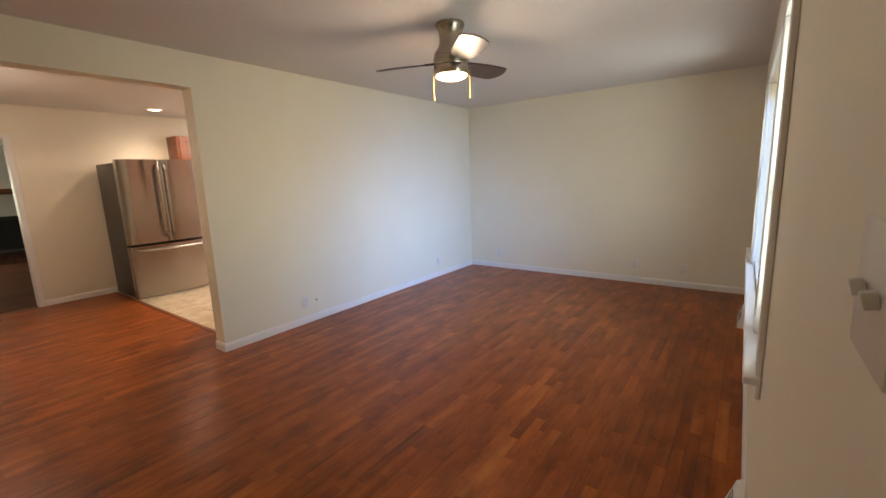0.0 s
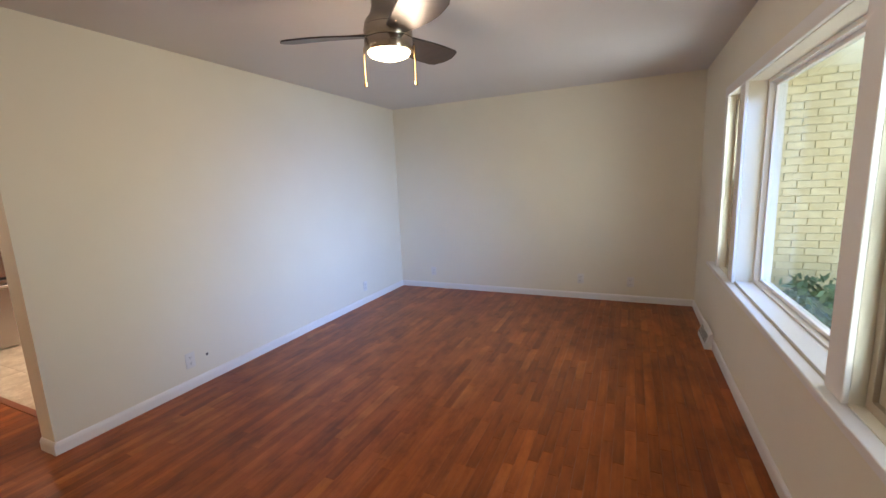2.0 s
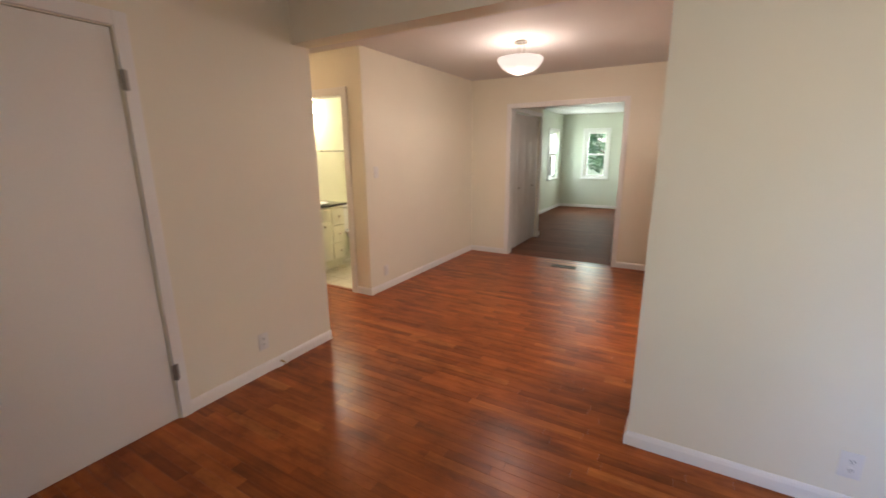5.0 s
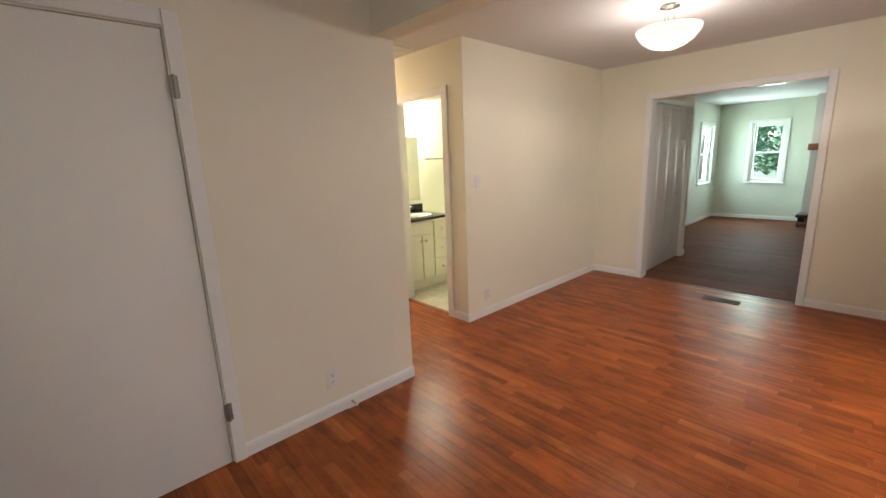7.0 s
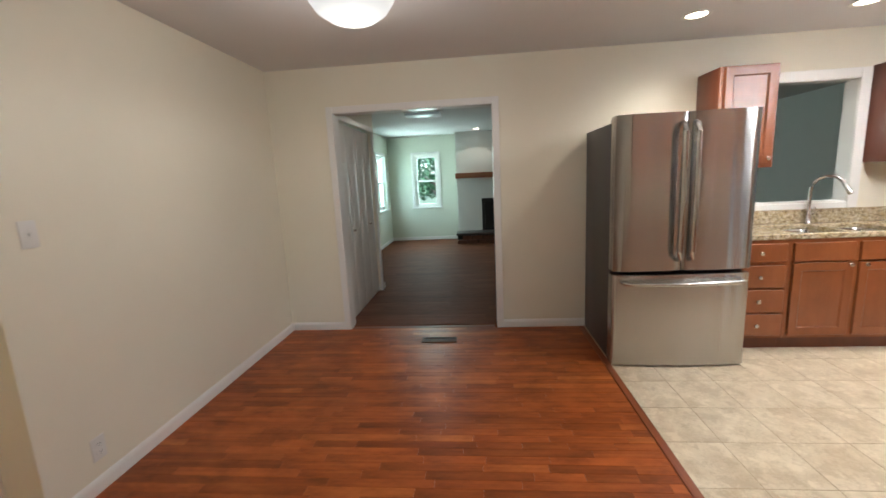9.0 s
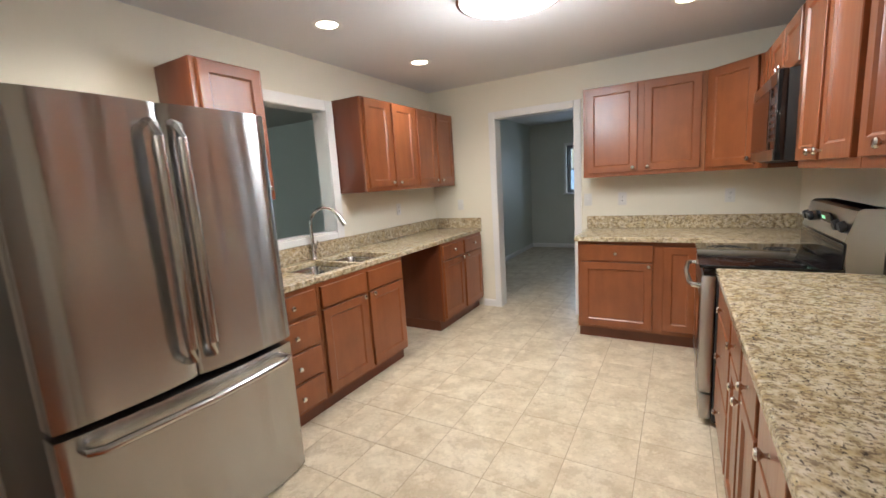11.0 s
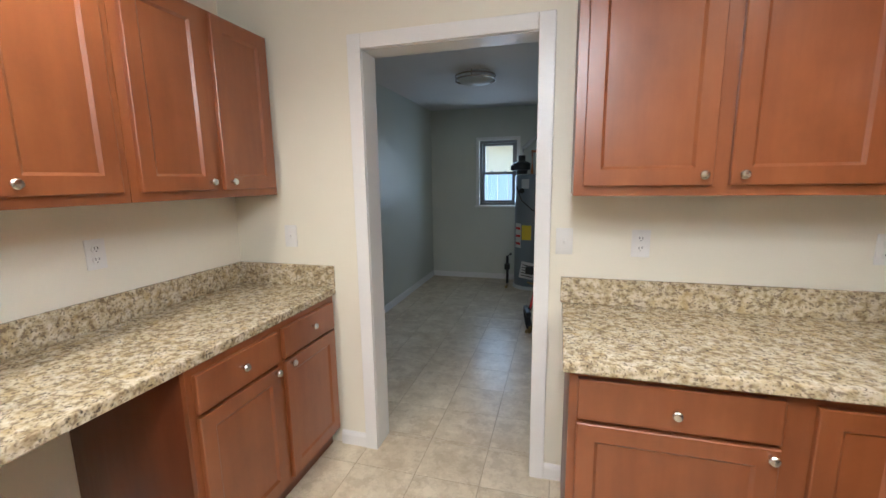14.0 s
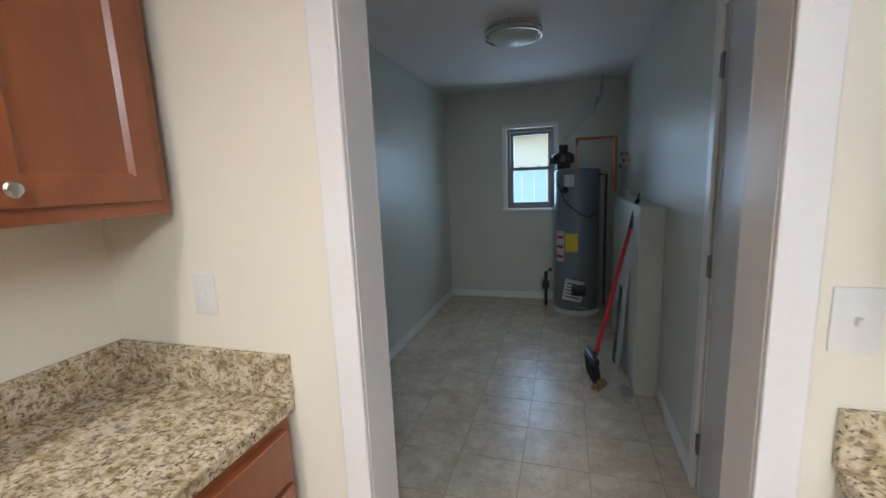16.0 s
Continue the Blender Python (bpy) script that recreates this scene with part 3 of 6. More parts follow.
def window_unit(root, w, h, sashes, frame_m):
    """A window in local coordinates: x across 0..w, y outward, z up 0..h; sashes one or two."""
    bm = bmesh.new()
    f, back = (0.035, 0.0) if sashes == 2 else (0.022, 0.06)
    cells(bm, (0, f, w - f, w), (0.04 + back, 0.13 + back), (0, f, h - f, h), lambda x, y, z: not (f < x < w - f and f < z < h - f))
    part("window_frame", bm, frame_m, root)
    spans = [(f, h - f, 0.13)] if sashes == 1 else [(h * 0.5 - 0.02, h - f, 0.095), (f, h * 0.5 + 0.02, 0.055)]
    for z0, z1, y in spans:
        s = 0.034 if sashes == 2 else 0.022
        bm = bmesh.new()
        cells(bm, (f + 0.001, f + s, w - f - s, w - f - 0.001), (y, y + 0.03), (z0 + 0.001, z0 + s, z1 - s, z1 - 0.001), lambda px, py, pz: not (f + s < px < w - f - s and z0 + s < pz < z1 - s))
        sash = part("sash", bm, frame_m, root)
        pane = part("pane", boxed(f + s - 0.006, w - f - s + 0.006, y + 0.012, y + 0.017, z0 + s - 0.006, z1 - s + 0.006), GLASS, sash, "clear window pane", None)
        pane.visible_shadow = False
    if sashes == 2:
        for k in (0.32, 0.68):
            part("latch", boxed(w * k - 0.018, w * k + 0.018, 0.035, 0.056, h * 0.5 + 0.02, h * 0.5 + 0.034, 0.004), frame_m, root, "small sash latch")


def window_at(name, m, w, h, sashes, frame_m, label):
    root = thing(name, m, label, "window")
    root["kind"] = "structure"
    window_unit(root, w, h, sashes, frame_m)
    return root


# living room: rz -90 turns local y towards +x
window_at("window_1", pose(EW, 4.265, 0.70, 0, 0, -90), 1.50, 1.295, 1, TRIM, "large fixed picture window with a white frame")
window_at("window_2", pose(EW, 2.640, 0.70, 0, 0, -90), 0.405, 1.295, 2, VINYL, "almond double-hung window beside the picture window")
window_at("window_3", pose(EW, 4.795, 0.70, 0, 0, -90), 0.405, 1.295, 2, VINYL, "almond double-hung window beside the picture window")
bm = bmesh.new()
for y0, y1 in ((2.165, 2.235), (2.640, 2.765), (4.265, 4.390), (4.795, 4.868)):
    box(bm, EW - 0.020, EW - 0.001, y0 - 0.003, y1 + 0.003, 0.70, 1.995, 0.004)
box(bm, EW - 0.022, EW - 0.001, 2.162, 4.871, 1.996, 2.066, 0.004)
structure("trim_window", bm, TRIM, "white painted window trim", "trim")
bm = bmesh.new()
box(bm, EW - 0.055, EW - 0.001, 2.140, 5.03, 0.672, 0.699, 0.006)
box(bm, EW - 0.016, EW - 0.001, 2.170, 4.99, 0.61, 0.671, 0.004)
structure("window_sill", bm, TRIM, "white painted window stool and apron", "sill")
bm = bmesh.new()
box(bm, EW + 0.001, EW + 0.099, 2.766, 4.264, 0.7005, 0.712, 0.002)
structure("window_sill_inner", bm, TRIM, "white inner sill of the picture window", "sill")
# family and utility rooms
window_at("window_4", pose(FX, -0.19, 0.78, 0, 0, 90), 0.55, 1.185, 2, TRIM, "white double-hung window with trees outside")
window_at("window_5", pose(-11.55, -0.78, 0.80, 0, 0, 180), 0.80, 1.15, 2, TRIM, "white double-hung side window")
window_at("window_6", pose(-6.365, UN, 1.085), 0.53, 0.905, 2, metal("grey_aluminium", (0.20, 0.20, 0.20), 0.45), "small grey aluminium double-hung window")


def window_trim(name, a0, a1, z0, z1, d, out, along, w=0.06):
    bm = bmesh.new()
    lo, hi = sorted((d + out * 0.001, d + out * 0.018))
    for b0, b1, c0, c1 in ((a0 - w, a0 + 0.002, z0, z1), (a1 - 0.002, a1 + w, z0, z1), (a0 - w, a1 + w, z1 + 0.001, z1 + w)):
        box(bm, *((lo, hi, b0, b1) if along == "y" else (b0, b1, lo, hi)), c0, c1, 0.003)
    lo, hi = sorted((d + out * 0.001, d + out * 0.045))
    box(bm, *((lo, hi, a0 - w - 0.02, a1 + w + 0.02) if along == "y" else (a0 - w - 0.02, a1 + w + 0.02, lo, hi)), z0 - 0.03, z0 - 0.001, 0.004)
    structure(name, bm, TRIM, "white painted window trim and sill", "trim")


window_trim("trim_window_west", -0.19, 0.36, 0.78, 1.965, FX, 1, "y")
window_trim("trim_window_side", -12.35, -11.55, 0.80, 1.95, -0.78, 1, "x")
window_trim("trim_window_utility", -6.365, -5.835, 1.085, 1.99, UN, -1, "x", 0.045)

# ---- doors ----


def hinge(root, x, y, z, m=None):
    bm = bmesh.new()
    box(bm, x - 0.016, x + 0.016, y - 0.002, y + 0.003, z - 0.045, z + 0.045, 0.001)
    lathe(bm, [(0, -0.048), (0.006, -0.048), (0.006, 0.048), (0, 0.048)], 8, Matrix.Translation((x, y + 0.006, z)))
    part("hinge", bm, HINGE, root, "satin nickel hinge")


# closet door: local x 0 at the latch, y towards the room
door = thing("door_1", pose(-2.451, SF, 0), "closed plain white flush closet door", "door")
door["kind"] = "structure"
part("door_leaf", boxed(0, 0.816, -0.034, -0.001, 0.012, 2.046, 0.003), DOORP, door)
for z in (0.30, 1.82):
    hinge(door, -0.014, 0.021, z)
bm = turned([(0, 0), (0.030, 0), (0.030, 0.008), (0.012, 0.014), (0.011, 0.045), (0.0, 0.045)], 20, pose(0.755, 0, 0.93, -90))
tube(bm, [(0.755, 0.045, 0.93), (0.74, 0.052, 0.93), (0.66, 0.052, 0.928)], [0.009, 0.010, 0.008], 10)
part("door_handle", bm, NICKEL, door, "satin nickel lever handle")
part("latch_plate", boxed(0.812, 0.817, -0.03, 0.001, 0.90, 0.96), NICKEL, door)

# outside door of the utility room
door = thing("door_2", pose(UE, 7.057, 0, 0, 0, -90), "closed glossy white outside door with nickel hinges", "door")
door["kind"] = "structure"
part("door_leaf", boxed(0, 0.834, 0.004, 0.044, 0.012, 2.046, 0.003), TRIM, door)
for z in (0.235, 1.045, 1.835):
    hinge(door, -0.010, -0.012, z)
part("door_handle", turned([(0, 0), (0.03, 0), (0.03, 0.006), (0.011, 0.012), (0.011, 0.035), (0.027, 0.045), (0.024, 0.065), (0, 0.07)], 18, pose(0.77, 0.0, 0.96, 90)), NICKEL, door, "nickel door knob")


def six_panel_leaf(root, x0, x1, y):
    """One bifold leaf with three moulded panels, front towards +y."""
    bm = bmesh.new()
    box(bm, x0, x1, y - 0.03, y, 0.02, 2.005, 0.003)
    leaf = part("door_leaf", bm, DOORP, root)
    for z0, z1 in ((0.22, 0.72), (0.86, 1.50), (1.62, 1.90)):
        pm = bmesh.new()
        loops = []
        for inset, dy in ((0.0, -0.0065), (0.010, -0.003), (0.028, -0.0035), (0.048, -0.0055)):
            a0, a1, b0, b1 = x0 + 0.07 + inset, x1 - 0.07 - inset, z0 + inset, z1 - inset
            loops.append([pm.verts.new((a, y + 0.0035 + dy * 0.5, b)) for a, b in ((a0, b0), (a1, b0), (a1, b1), (a0, b1))])
        for p, q in zip(loops, loops[1:]):
            for i in range(4):
                pm.faces.new((p[i], p[(i + 1) % 4], q[(i + 1) % 4], q[i]))
        pm.faces.new(loops[-1])
        rim = [pm.verts.new((v.co.x, y - 0.002, v.co.z)) for v in loops[0]]
        for i in range(4):
            pm.faces.new((rim[i], rim[(i + 1) % 4], loops[0][(i + 1) % 4], loops[0][i]))
        part("door_panel", pm, DOORP, leaf, "", None)
    return leaf


bif = thing("bifold_door", (-8.35, -0.06, 0), "closed white six-panel bifold closet doors", "door")
for i in range(4):
    leaf = six_panel_leaf(bif, 0.004 + i * 0.3015, 0.3015 + i * 0.3015, 0.0)
    if i in (1, 2):
        part("knob", turned([(0, 0), (0.008, 0), (0.008, 0.014), (0.016, 0.022), (0.014, 0.032), (0, 0.034)], 14, pose(0.28 if i == 1 else 0.93, 0.008, 0.93, -90)), NICKEL, leaf, "small nickel knob")

# ---- wall plates ----


def wall_plate(kind, m, label, group="outlets", gangs=1):
    """Local: x across, z up, front towards -y, back on y = 0."""
    root = thing(kind, m, label, "outlet" if kind == "outlet" else "switch", group)
    part("cover_plate", boxed(-0.013 - 0.023 * gangs, 0.013 + 0.023 * gangs, -0.006, -0.0005, -0.058, 0.058, 0.002), PLASTIC, root)
    if kind == "outlet":
        for z in (-0.021, 0.021):
            face = part("socket", turned([(0.0165, -0.0085), (0.0165, -0.0055), (0, -0.0085)][:1] + [(0.0165, 0.0), (0.0165, 0.003), (0.0, 0.003)], 16, pose(0, -0.006, z, 90)), PLASTIC, root)
            bm = bmesh.new()
            for x in (-0.006, 0.006):
                box(bm, x - 0.0012, x + 0.0012, -0.0098, -0.0088, z - 0.002, z + 0.008)
            box(bm, -0.002, 0.002, -0.0098, -0.0088, z - 0.010, z - 0.006)
            part("slots", bm, SLOT, face, "", None)
    else:
        for g in range(gangs):
            gx = (g - (gangs - 1) / 2) * 0.046
            part("toggle", boxed(gx - 0.0045, gx + 0.0045, -0.016, -0.006, -0.004, 0.010, 0.001, pose(0, 0, 0, 14)), PLASTIC, root)
    return root


N_, E_, W_, S_ = 0, -90, 90, 180   # turns for plates facing south, west, east, north
for x, z in ((-2.98, 0.24), (-1.04, 0.25), (-0.50, 0.24)):
    wall_plate("outlet", pose(x, NF, z), "white duplex outlet low on the living room wall")
wall_plate("outlet", pose(PW, 2.832, 0.228, 0, 0, W_), "white duplex outlet low on the partition wall")
wall_plate("outlet", pose(PW, 5.08, 0.225, 0, 0, W_), "white duplex outlet low on the partition wall")
wall_plate("outlet", pose(-4.86, -0.60, 0.22, 0, 0, S_), "white duplex outlet low on the dining wall")
wall_plate("light_switch", pose(-4.76, -0.60, 1.28, 0, 0, S_), "white toggle light switch on the dining wall", "switches")
wall_plate("outlet", pose(-3.03, SF, 0.24, 0, 0, S_), "white duplex outlet low beside the closet door")
wall_plate("outlet", pose(-4.918, NF, 1.178), "white duplex outlet above the granite backsplash")
wall_plate("outlet", pose(-4.09, NF, 1.178), "white duplex outlet above the granite backsplash")
wall_plate("light_switch", pose(-5.226, NF, 1.18), "white toggle light switch beside the doorway", "switches")
wall_plate("outlet", pose(WK, 5.262, 1.19, 0, 0, W_), "white duplex outlet above the granite backsplash")
wall_plate("light_switch", pose(-6.62, NF, 1.17), "white toggle light switch in the kitchen corner", "switches")
wall_plate("light_switch", pose(EW, 0.905, 1.325, 0, 0, E_), "white double toggle light switch near the entrance", "switches", 2)
hole = thing("cable_hole", pose(PW, 2.968, 0.221, 0, 0, W_), "small dark cable hole in the partition wall", "cable hole")
part("rim", turned([(0.010, 0), (0.010, 0.002), (0.005, 0.002), (0.004, 0.0005), (0, 0.0005)], 14, pose(0, 0, 0, 90)), SLOT, hole)


def register(m, w, label, floor=False):
    """Heating register; local x along the wall, front towards -y; on the floor it lies flat."""
    root = thing("heat_register", m, label, "vent")
    if floor:
        part("frame", cells(bmesh.new(), (-w / 2, -w / 2 + 0.02, w / 2 - 0.02, w / 2), (-0.06, -0.035, 0.035, 0.06), (0.0, 0.005), lambda x, y, z: not (abs(x) < w / 2 - 0.02 and abs(y) < 0.035)), BRASSY, root)
        for i in range(14):
            x = -w / 2 + 0.028 + i * (w - 0.056) / 13
            part("slat", boxed(x - 0.003, x + 0.003, -0.034, 0.034, 0.001, 0.004), BRASSY, root, "", None)
        # Dark sheet in place of the unlit duct under the slats.
        part("backing", boxed(-w / 2 + 0.021, w / 2 - 0.021, -0.034, 0.034, 0.0004, 0.0009), SLOT, root, "", None)
        return root
    bm = bmesh.new()
    prof = [(0, 0.0), (-0.055, 0.0), (-0.055, 0.03), (-0.020, 0.135), (0, 0.145)]
    ends = [[bm.verts.new((x, y, z)) for y, z in prof] for x in (-w / 2, w / 2)]
    for i in range(5):
        bm.faces.new((ends[0][i], ends[0][(i + 1) % 5], ends[1][(i + 1) % 5], ends[1][i]))
    bm.faces.new(ends[0])
    bm.faces.new(ends[1][::-1])
    part("housing", bm, PLASTIC, root, "white enamelled steel housing", None)
    for i in range(9):
        z = 0.045 + i * 0.0085
        y = -0.055 + 0.035 * (z - 0.03) / 0.105
        # Every second slat is dark, painting in the shaded gaps between.
        part("slat", boxed(-w / 2 + 0.03, w / 2 - 0.03, y - 0.004, y + 0.001, z, z + 0.003), SLOT if i % 2 else PLASTIC, root, "", None)
    part("damper_lever", boxed(-0.01, 0.01, -0.045, -0.030, 0.118, 0.128, 0.002), PLASTIC, root)
    return root


BRASSY = paint("brown_register_enamel", (0.10, 0.055, 0.03), 0.6, 0.1, 60, 0.0)
register(pose(EW - 0.015, 4.95, 0.0, 0, 0, E_), 0.36, "white slanted heat register at the baseboard")
register(pose(EW - 0.015, 2.20, 0.0, 0, 0, E_), 0.36, "white slanted heat register at the baseboard")
register(pose(-6.655, 0.89, 0.011, 0, 0, 90), 0.31, "brown metal floor register near the doorway", True)
stop = thing("door_stop", pose(-3.14, SF + 0.014, 0.05, 0, 0, 180), "small dark spring door stop on the baseboard", "door stop")
part("spring", bar([(0, 0, 0), (0, -0.05, 0)], 0.006), BRASS, stop)
part("rubber_tip", turned([(0, 0), (0.008, 0), (0.008, 0.014), (0, 0.014)], 12, pose(0, -0.05, 0, 90)), PLASTIC, stop)
vent = thing("ceiling_vent", (-4.36, -1.2, H), "white slatted ceiling vent in the hallway", "vent")
part("frame", cells(bmesh.new(), (-0.15, -0.125, 0.125, 0.15), (-0.1, -0.075, 0.075, 0.1), (-0.012, -0.001), lambda x, y, z: not (abs(x) < 0.125 and abs(y) < 0.075)), PLASTIC, vent)
for i in range(8):
    part("slat", boxed(-0.124, 0.124, -0.074 + i * 0.019, -0.062 + i * 0.019, -0.010, -0.007), PLASTIC, vent, "", None)

# ---- ceiling fan ----
fan = thing("ceiling_fan", Matrix.Translation((-1.65, 2.9, H)) @ Matrix.Diagonal((0.98, 0.98, 0.94, 1)), "brushed nickel ceiling fan with three dark blades and a lit light", "ceiling fan")
part("canopy", turned([(0, -0.001), (0.098, -0.001), (0.100, -0.02), (0.092, -0.035), (0.080, -0.06), (0.076, -0.12), (0.086, -0.16), (0.112, -0.195), (0.118, -0.21), (0.118, -0.225), (0, -0.225)], 40), FANMETAL, fan, "brushed nickel bell housing")
part("motor_band", turned([(0, -0.228), (0.121, -0.228), (0.123, -0.235), (0.123, -0.282), (0.121, -0.288), (0, -0.288)], 40), FANMETAL, fan)
kit = part("light_kit", turned([(0, -0.292), (0.122, -0.292), (0.124, -0.30), (0.124, -0.345), (0.120, -0.352), (0.110, -0.352), (0.110, -0.30), (0, -0.30)], 40), FANMETAL, fan)
part("lens", turned([(0.1095, -0.335), (0.1095, -0.352), (0.10, -0.366), (0.07, -0.378), (0.03, -0.384), (0, -0.385)], 40), FAN_GLOW, kit, "glowing frosted glass lens").visible_shadow = False
for k in range(3):
    ang = radians(-40 + 120 * k)
    bm = bmesh.new()
    rows = []
    for i in range(15):
        s = i / 14
        r = 0.10 + s * 0.46
        wid = 0.045 + 0.040 * math.sin(min(1.0, s * 1.25) * math.pi * 0.62) + 0.012 * s
        if s > 0.86:
            wid *= math.sqrt(max(0.03, 1 - ((s - 0.86) / 0.145) ** 2))
        off = 0.018 * math.sin(s * math.pi)
        rows.append([bm.verts.new((r, off + c * wid, -0.265 + c * wid * -0.24 + dz)) for dz in (0.004, -0.004) for c in (-1, -0.5, 0, 0.5, 1)])
    for a, b in zip(rows, rows[1:]):
        for j in range(4):
            bm.faces.new((a[j], a[j + 1], b[j + 1], b[j]))
            bm.faces.new((a[5 + j], b[5 + j], b[6 + j], a[6 + j]))
        bm.faces.new((a[0], b[0], b[5], a[5]))
        bm.faces.new((a[4], a[9], b[9], b[4]))
    for r_ in (rows[0], rows[-1]):
        bm.faces.new((r_[0], r_[1], r_[2], r_[3], r_[4], r_[9], r_[8], r_[7], r_[6], r_[5]))
    bmesh.ops.transform(bm, matrix=Matrix.Rotation(ang, 4, "Z"), verts=bm.verts)
    blade = part("blade", bm, BLADE, fan, "dark walnut rounded blade")
    part("blade_iron", boxed(0.105, 0.19, -0.026, 0.026, -0.262, -0.257, 0.002, Matrix.Rotation(ang, 4, "Z")), FANMETAL, blade)
for a, ln in ((205, 0.17), (25, 0.17)):
    x, y = 0.128 * math.cos(radians(a)), 0.128 * math.sin(radians(a))
    chain = part("pull_chain", bar([(x, y, -0.32), (x * 1.02, y * 1.02, -0.40), (x * 1.02, y * 1.02, -0.32 - ln)], 0.0035, 8), BRASS, fan, "thin beaded pull chain")
    part("pull_knob", turned([(0, 0), (0.007, -0.006), (0.009, -0.022), (0.006, -0.030), (0, -0.032)], 12, Matrix.Translation((x * 1.02, y * 1.02, -0.32 - ln))), BRASS, chain)

# ---- ceiling lights ----
bowl = thing("bowl_light", (-5.26, 0.72, H), "lit alabaster glass bowl light on a nickel stem", "ceiling light")
part("canopy", turned([(0, -0.001), (0.065, -0.001), (0.062, -0.018), (0.02, -0.028), (0, -0.028)], 28), NICKEL, bowl)
for k in range(3):
    a = radians(90 + 120 * k)
    part("stem", bar([(0.03 * math.cos(a), 0.03 * math.sin(a), -0.02), (0.034 * math.cos(a), 0.034 * math.sin(a), -0.14)], 0.004, 8), NICKEL, bowl)
part("bowl", turned([(0.200, -0.145), (0.206, -0.150), (0.198, -0.176), (0.165, -0.222), (0.11, -0.258), (0.05, -0.276), (0, -0.280), (0, -0.272), (0.05, -0.268), (0.105, -0.250), (0.158, -0.216), (0.190, -0.174), (0.200, -0.145)], 40), BOWL_GLOW, bowl, "glowing alabaster glass bowl").visible_shadow = False

dome = thing("dome_light", (-5.27, 4.09, H), "lit flush dome light with a nickel rim", "ceiling light")
part("rim", turned([(0, -0.001), (0.282, -0.001), (0.292, -0.03), (0.290, -0.066), (0.274, -0.070), (0.274, -0.02), (0, -0.02)], 44), NICKEL, dome)
part("diffuser", turned([(0.273, -0.05), (0.268, -0.068), (0.22, -0.086), (0.12, -0.098), (0, -0.102)], 44), DOME_GLOW, dome, "glowing white glass diffuser").visible_shadow = False


def can_light(x, y, group="recessed lights", z=H):
    root = thing("recessed_light", (x, y, z), "lit recessed ceiling light with a white trim ring", "ceiling light", group)
    part("trim_ring", turned([(0.095, -0.0008), (0.095, -0.005), (0.078, -0.008), (0.066, -0.002), (0.066, -0.0008)], 32), PLASTIC, root)
    part("lens", turned([(0.065, -0.0012), (0.05, -0.003), (0, -0.004)], 32), CAN_GLOW, root, "glowing lens").visible_shadow = False


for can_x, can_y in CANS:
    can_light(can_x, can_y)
can_light(-11.9, 1.27, "", FH)
fl = thing("flush_light", (-9.32, 0.52, FH), "rectangular flush ceiling light of the family room", "ceiling light")
part("pan", boxed(-0.16, 0.16, -0.27, 0.27, -0.03, -0.001, 0.004), PLASTIC, fl)
part("diffuser", boxed(-0.14, 0.14, -0.25, 0.25, -0.065, -0.031, 0.012), FLUSH_GLOW, fl, "pale glowing lens").visible_shadow = False
ul = thing("utility_light", (-6.05, 8.15, H), "unlit flush dome light with two nickel bands", "ceiling light")
part("pan", turned([(0, -0.001), (0.16, -0.001), (0.16, -0.012), (0, -0.012)], 36), PLASTIC, ul)
part("dome", turned([(0.165, -0.015), (0.165, -0.05), (0.14, -0.085), (0.08, -0.105), (0, -0.112), (0, -0.10), (0.15, -0.02)], 36), FROST, ul, "frosted white glass dome")
for z in (-0.028, -0.062):
    part("band", turned([(0.186, z - 0.007), (0.191, z - 0.007), (0.191, z + 0.007), (0.186, z + 0.007), (0.186, z - 0.007)], 40), FANMETAL, ul)
for k in range(3):
    a = radians(30 + 120 * k)
    part("band_post", bar([(0.180 * math.cos(a), 0.180 * math.sin(a), -0.005), (0.180 * math.cos(a), 0.180 * math.sin(a), -0.068)], 0.005, 8), FANMETAL, ul)

# ---- kitchen cabinets ----


def shaker(x0, x1, z0, z1, y, fw=0.056, flat=False):
    """A door front facing -y whose front plane is y, with a recessed panel."""
    bm = bmesh.new()
    t = 0.019
    steps = [(0.0, t), (0.0, 0.003), (0.003, 0.0)] + ([] if flat else [(fw, 0.0), (fw + 0.010, 0.009)])
    loops = [[bm.verts.new((a, y + d, b)) for a, b in ((x0 + i, z0 + i), (x1 - i, z0 + i), (x1 - i, z1 - i), (x0 + i, z1 - i))] for i, d in steps]
    for p, q in zip(loops, loops[1:]):
        for k in range(4):
            bm.faces.new((p[k], p[(k + 1) % 4], q[(k + 1) % 4], q[k]))
    bm.faces.new(loops[-1])
    bm.faces.new(loops[0][::-1])
    return bm


KNOB_PROFILE = [(0, 0), (0.007, 0), (0.0055, 0.010), (0.0075, 0.014), (0.0145, 0.019), (0.0155, 0.024), (0.012, 0.029), (0, 0.031)]
KNOB = mesh_of("knob", turned(KNOB_PROFILE, 16), NICKEL, 40)


def knob(parent, x, y, z):
    ob = new("knob", KNOB)
    ob.parent = parent
    ob.matrix_local = pose(x, y, z, 90)
    return tagged(ob, "round satin nickel knob")


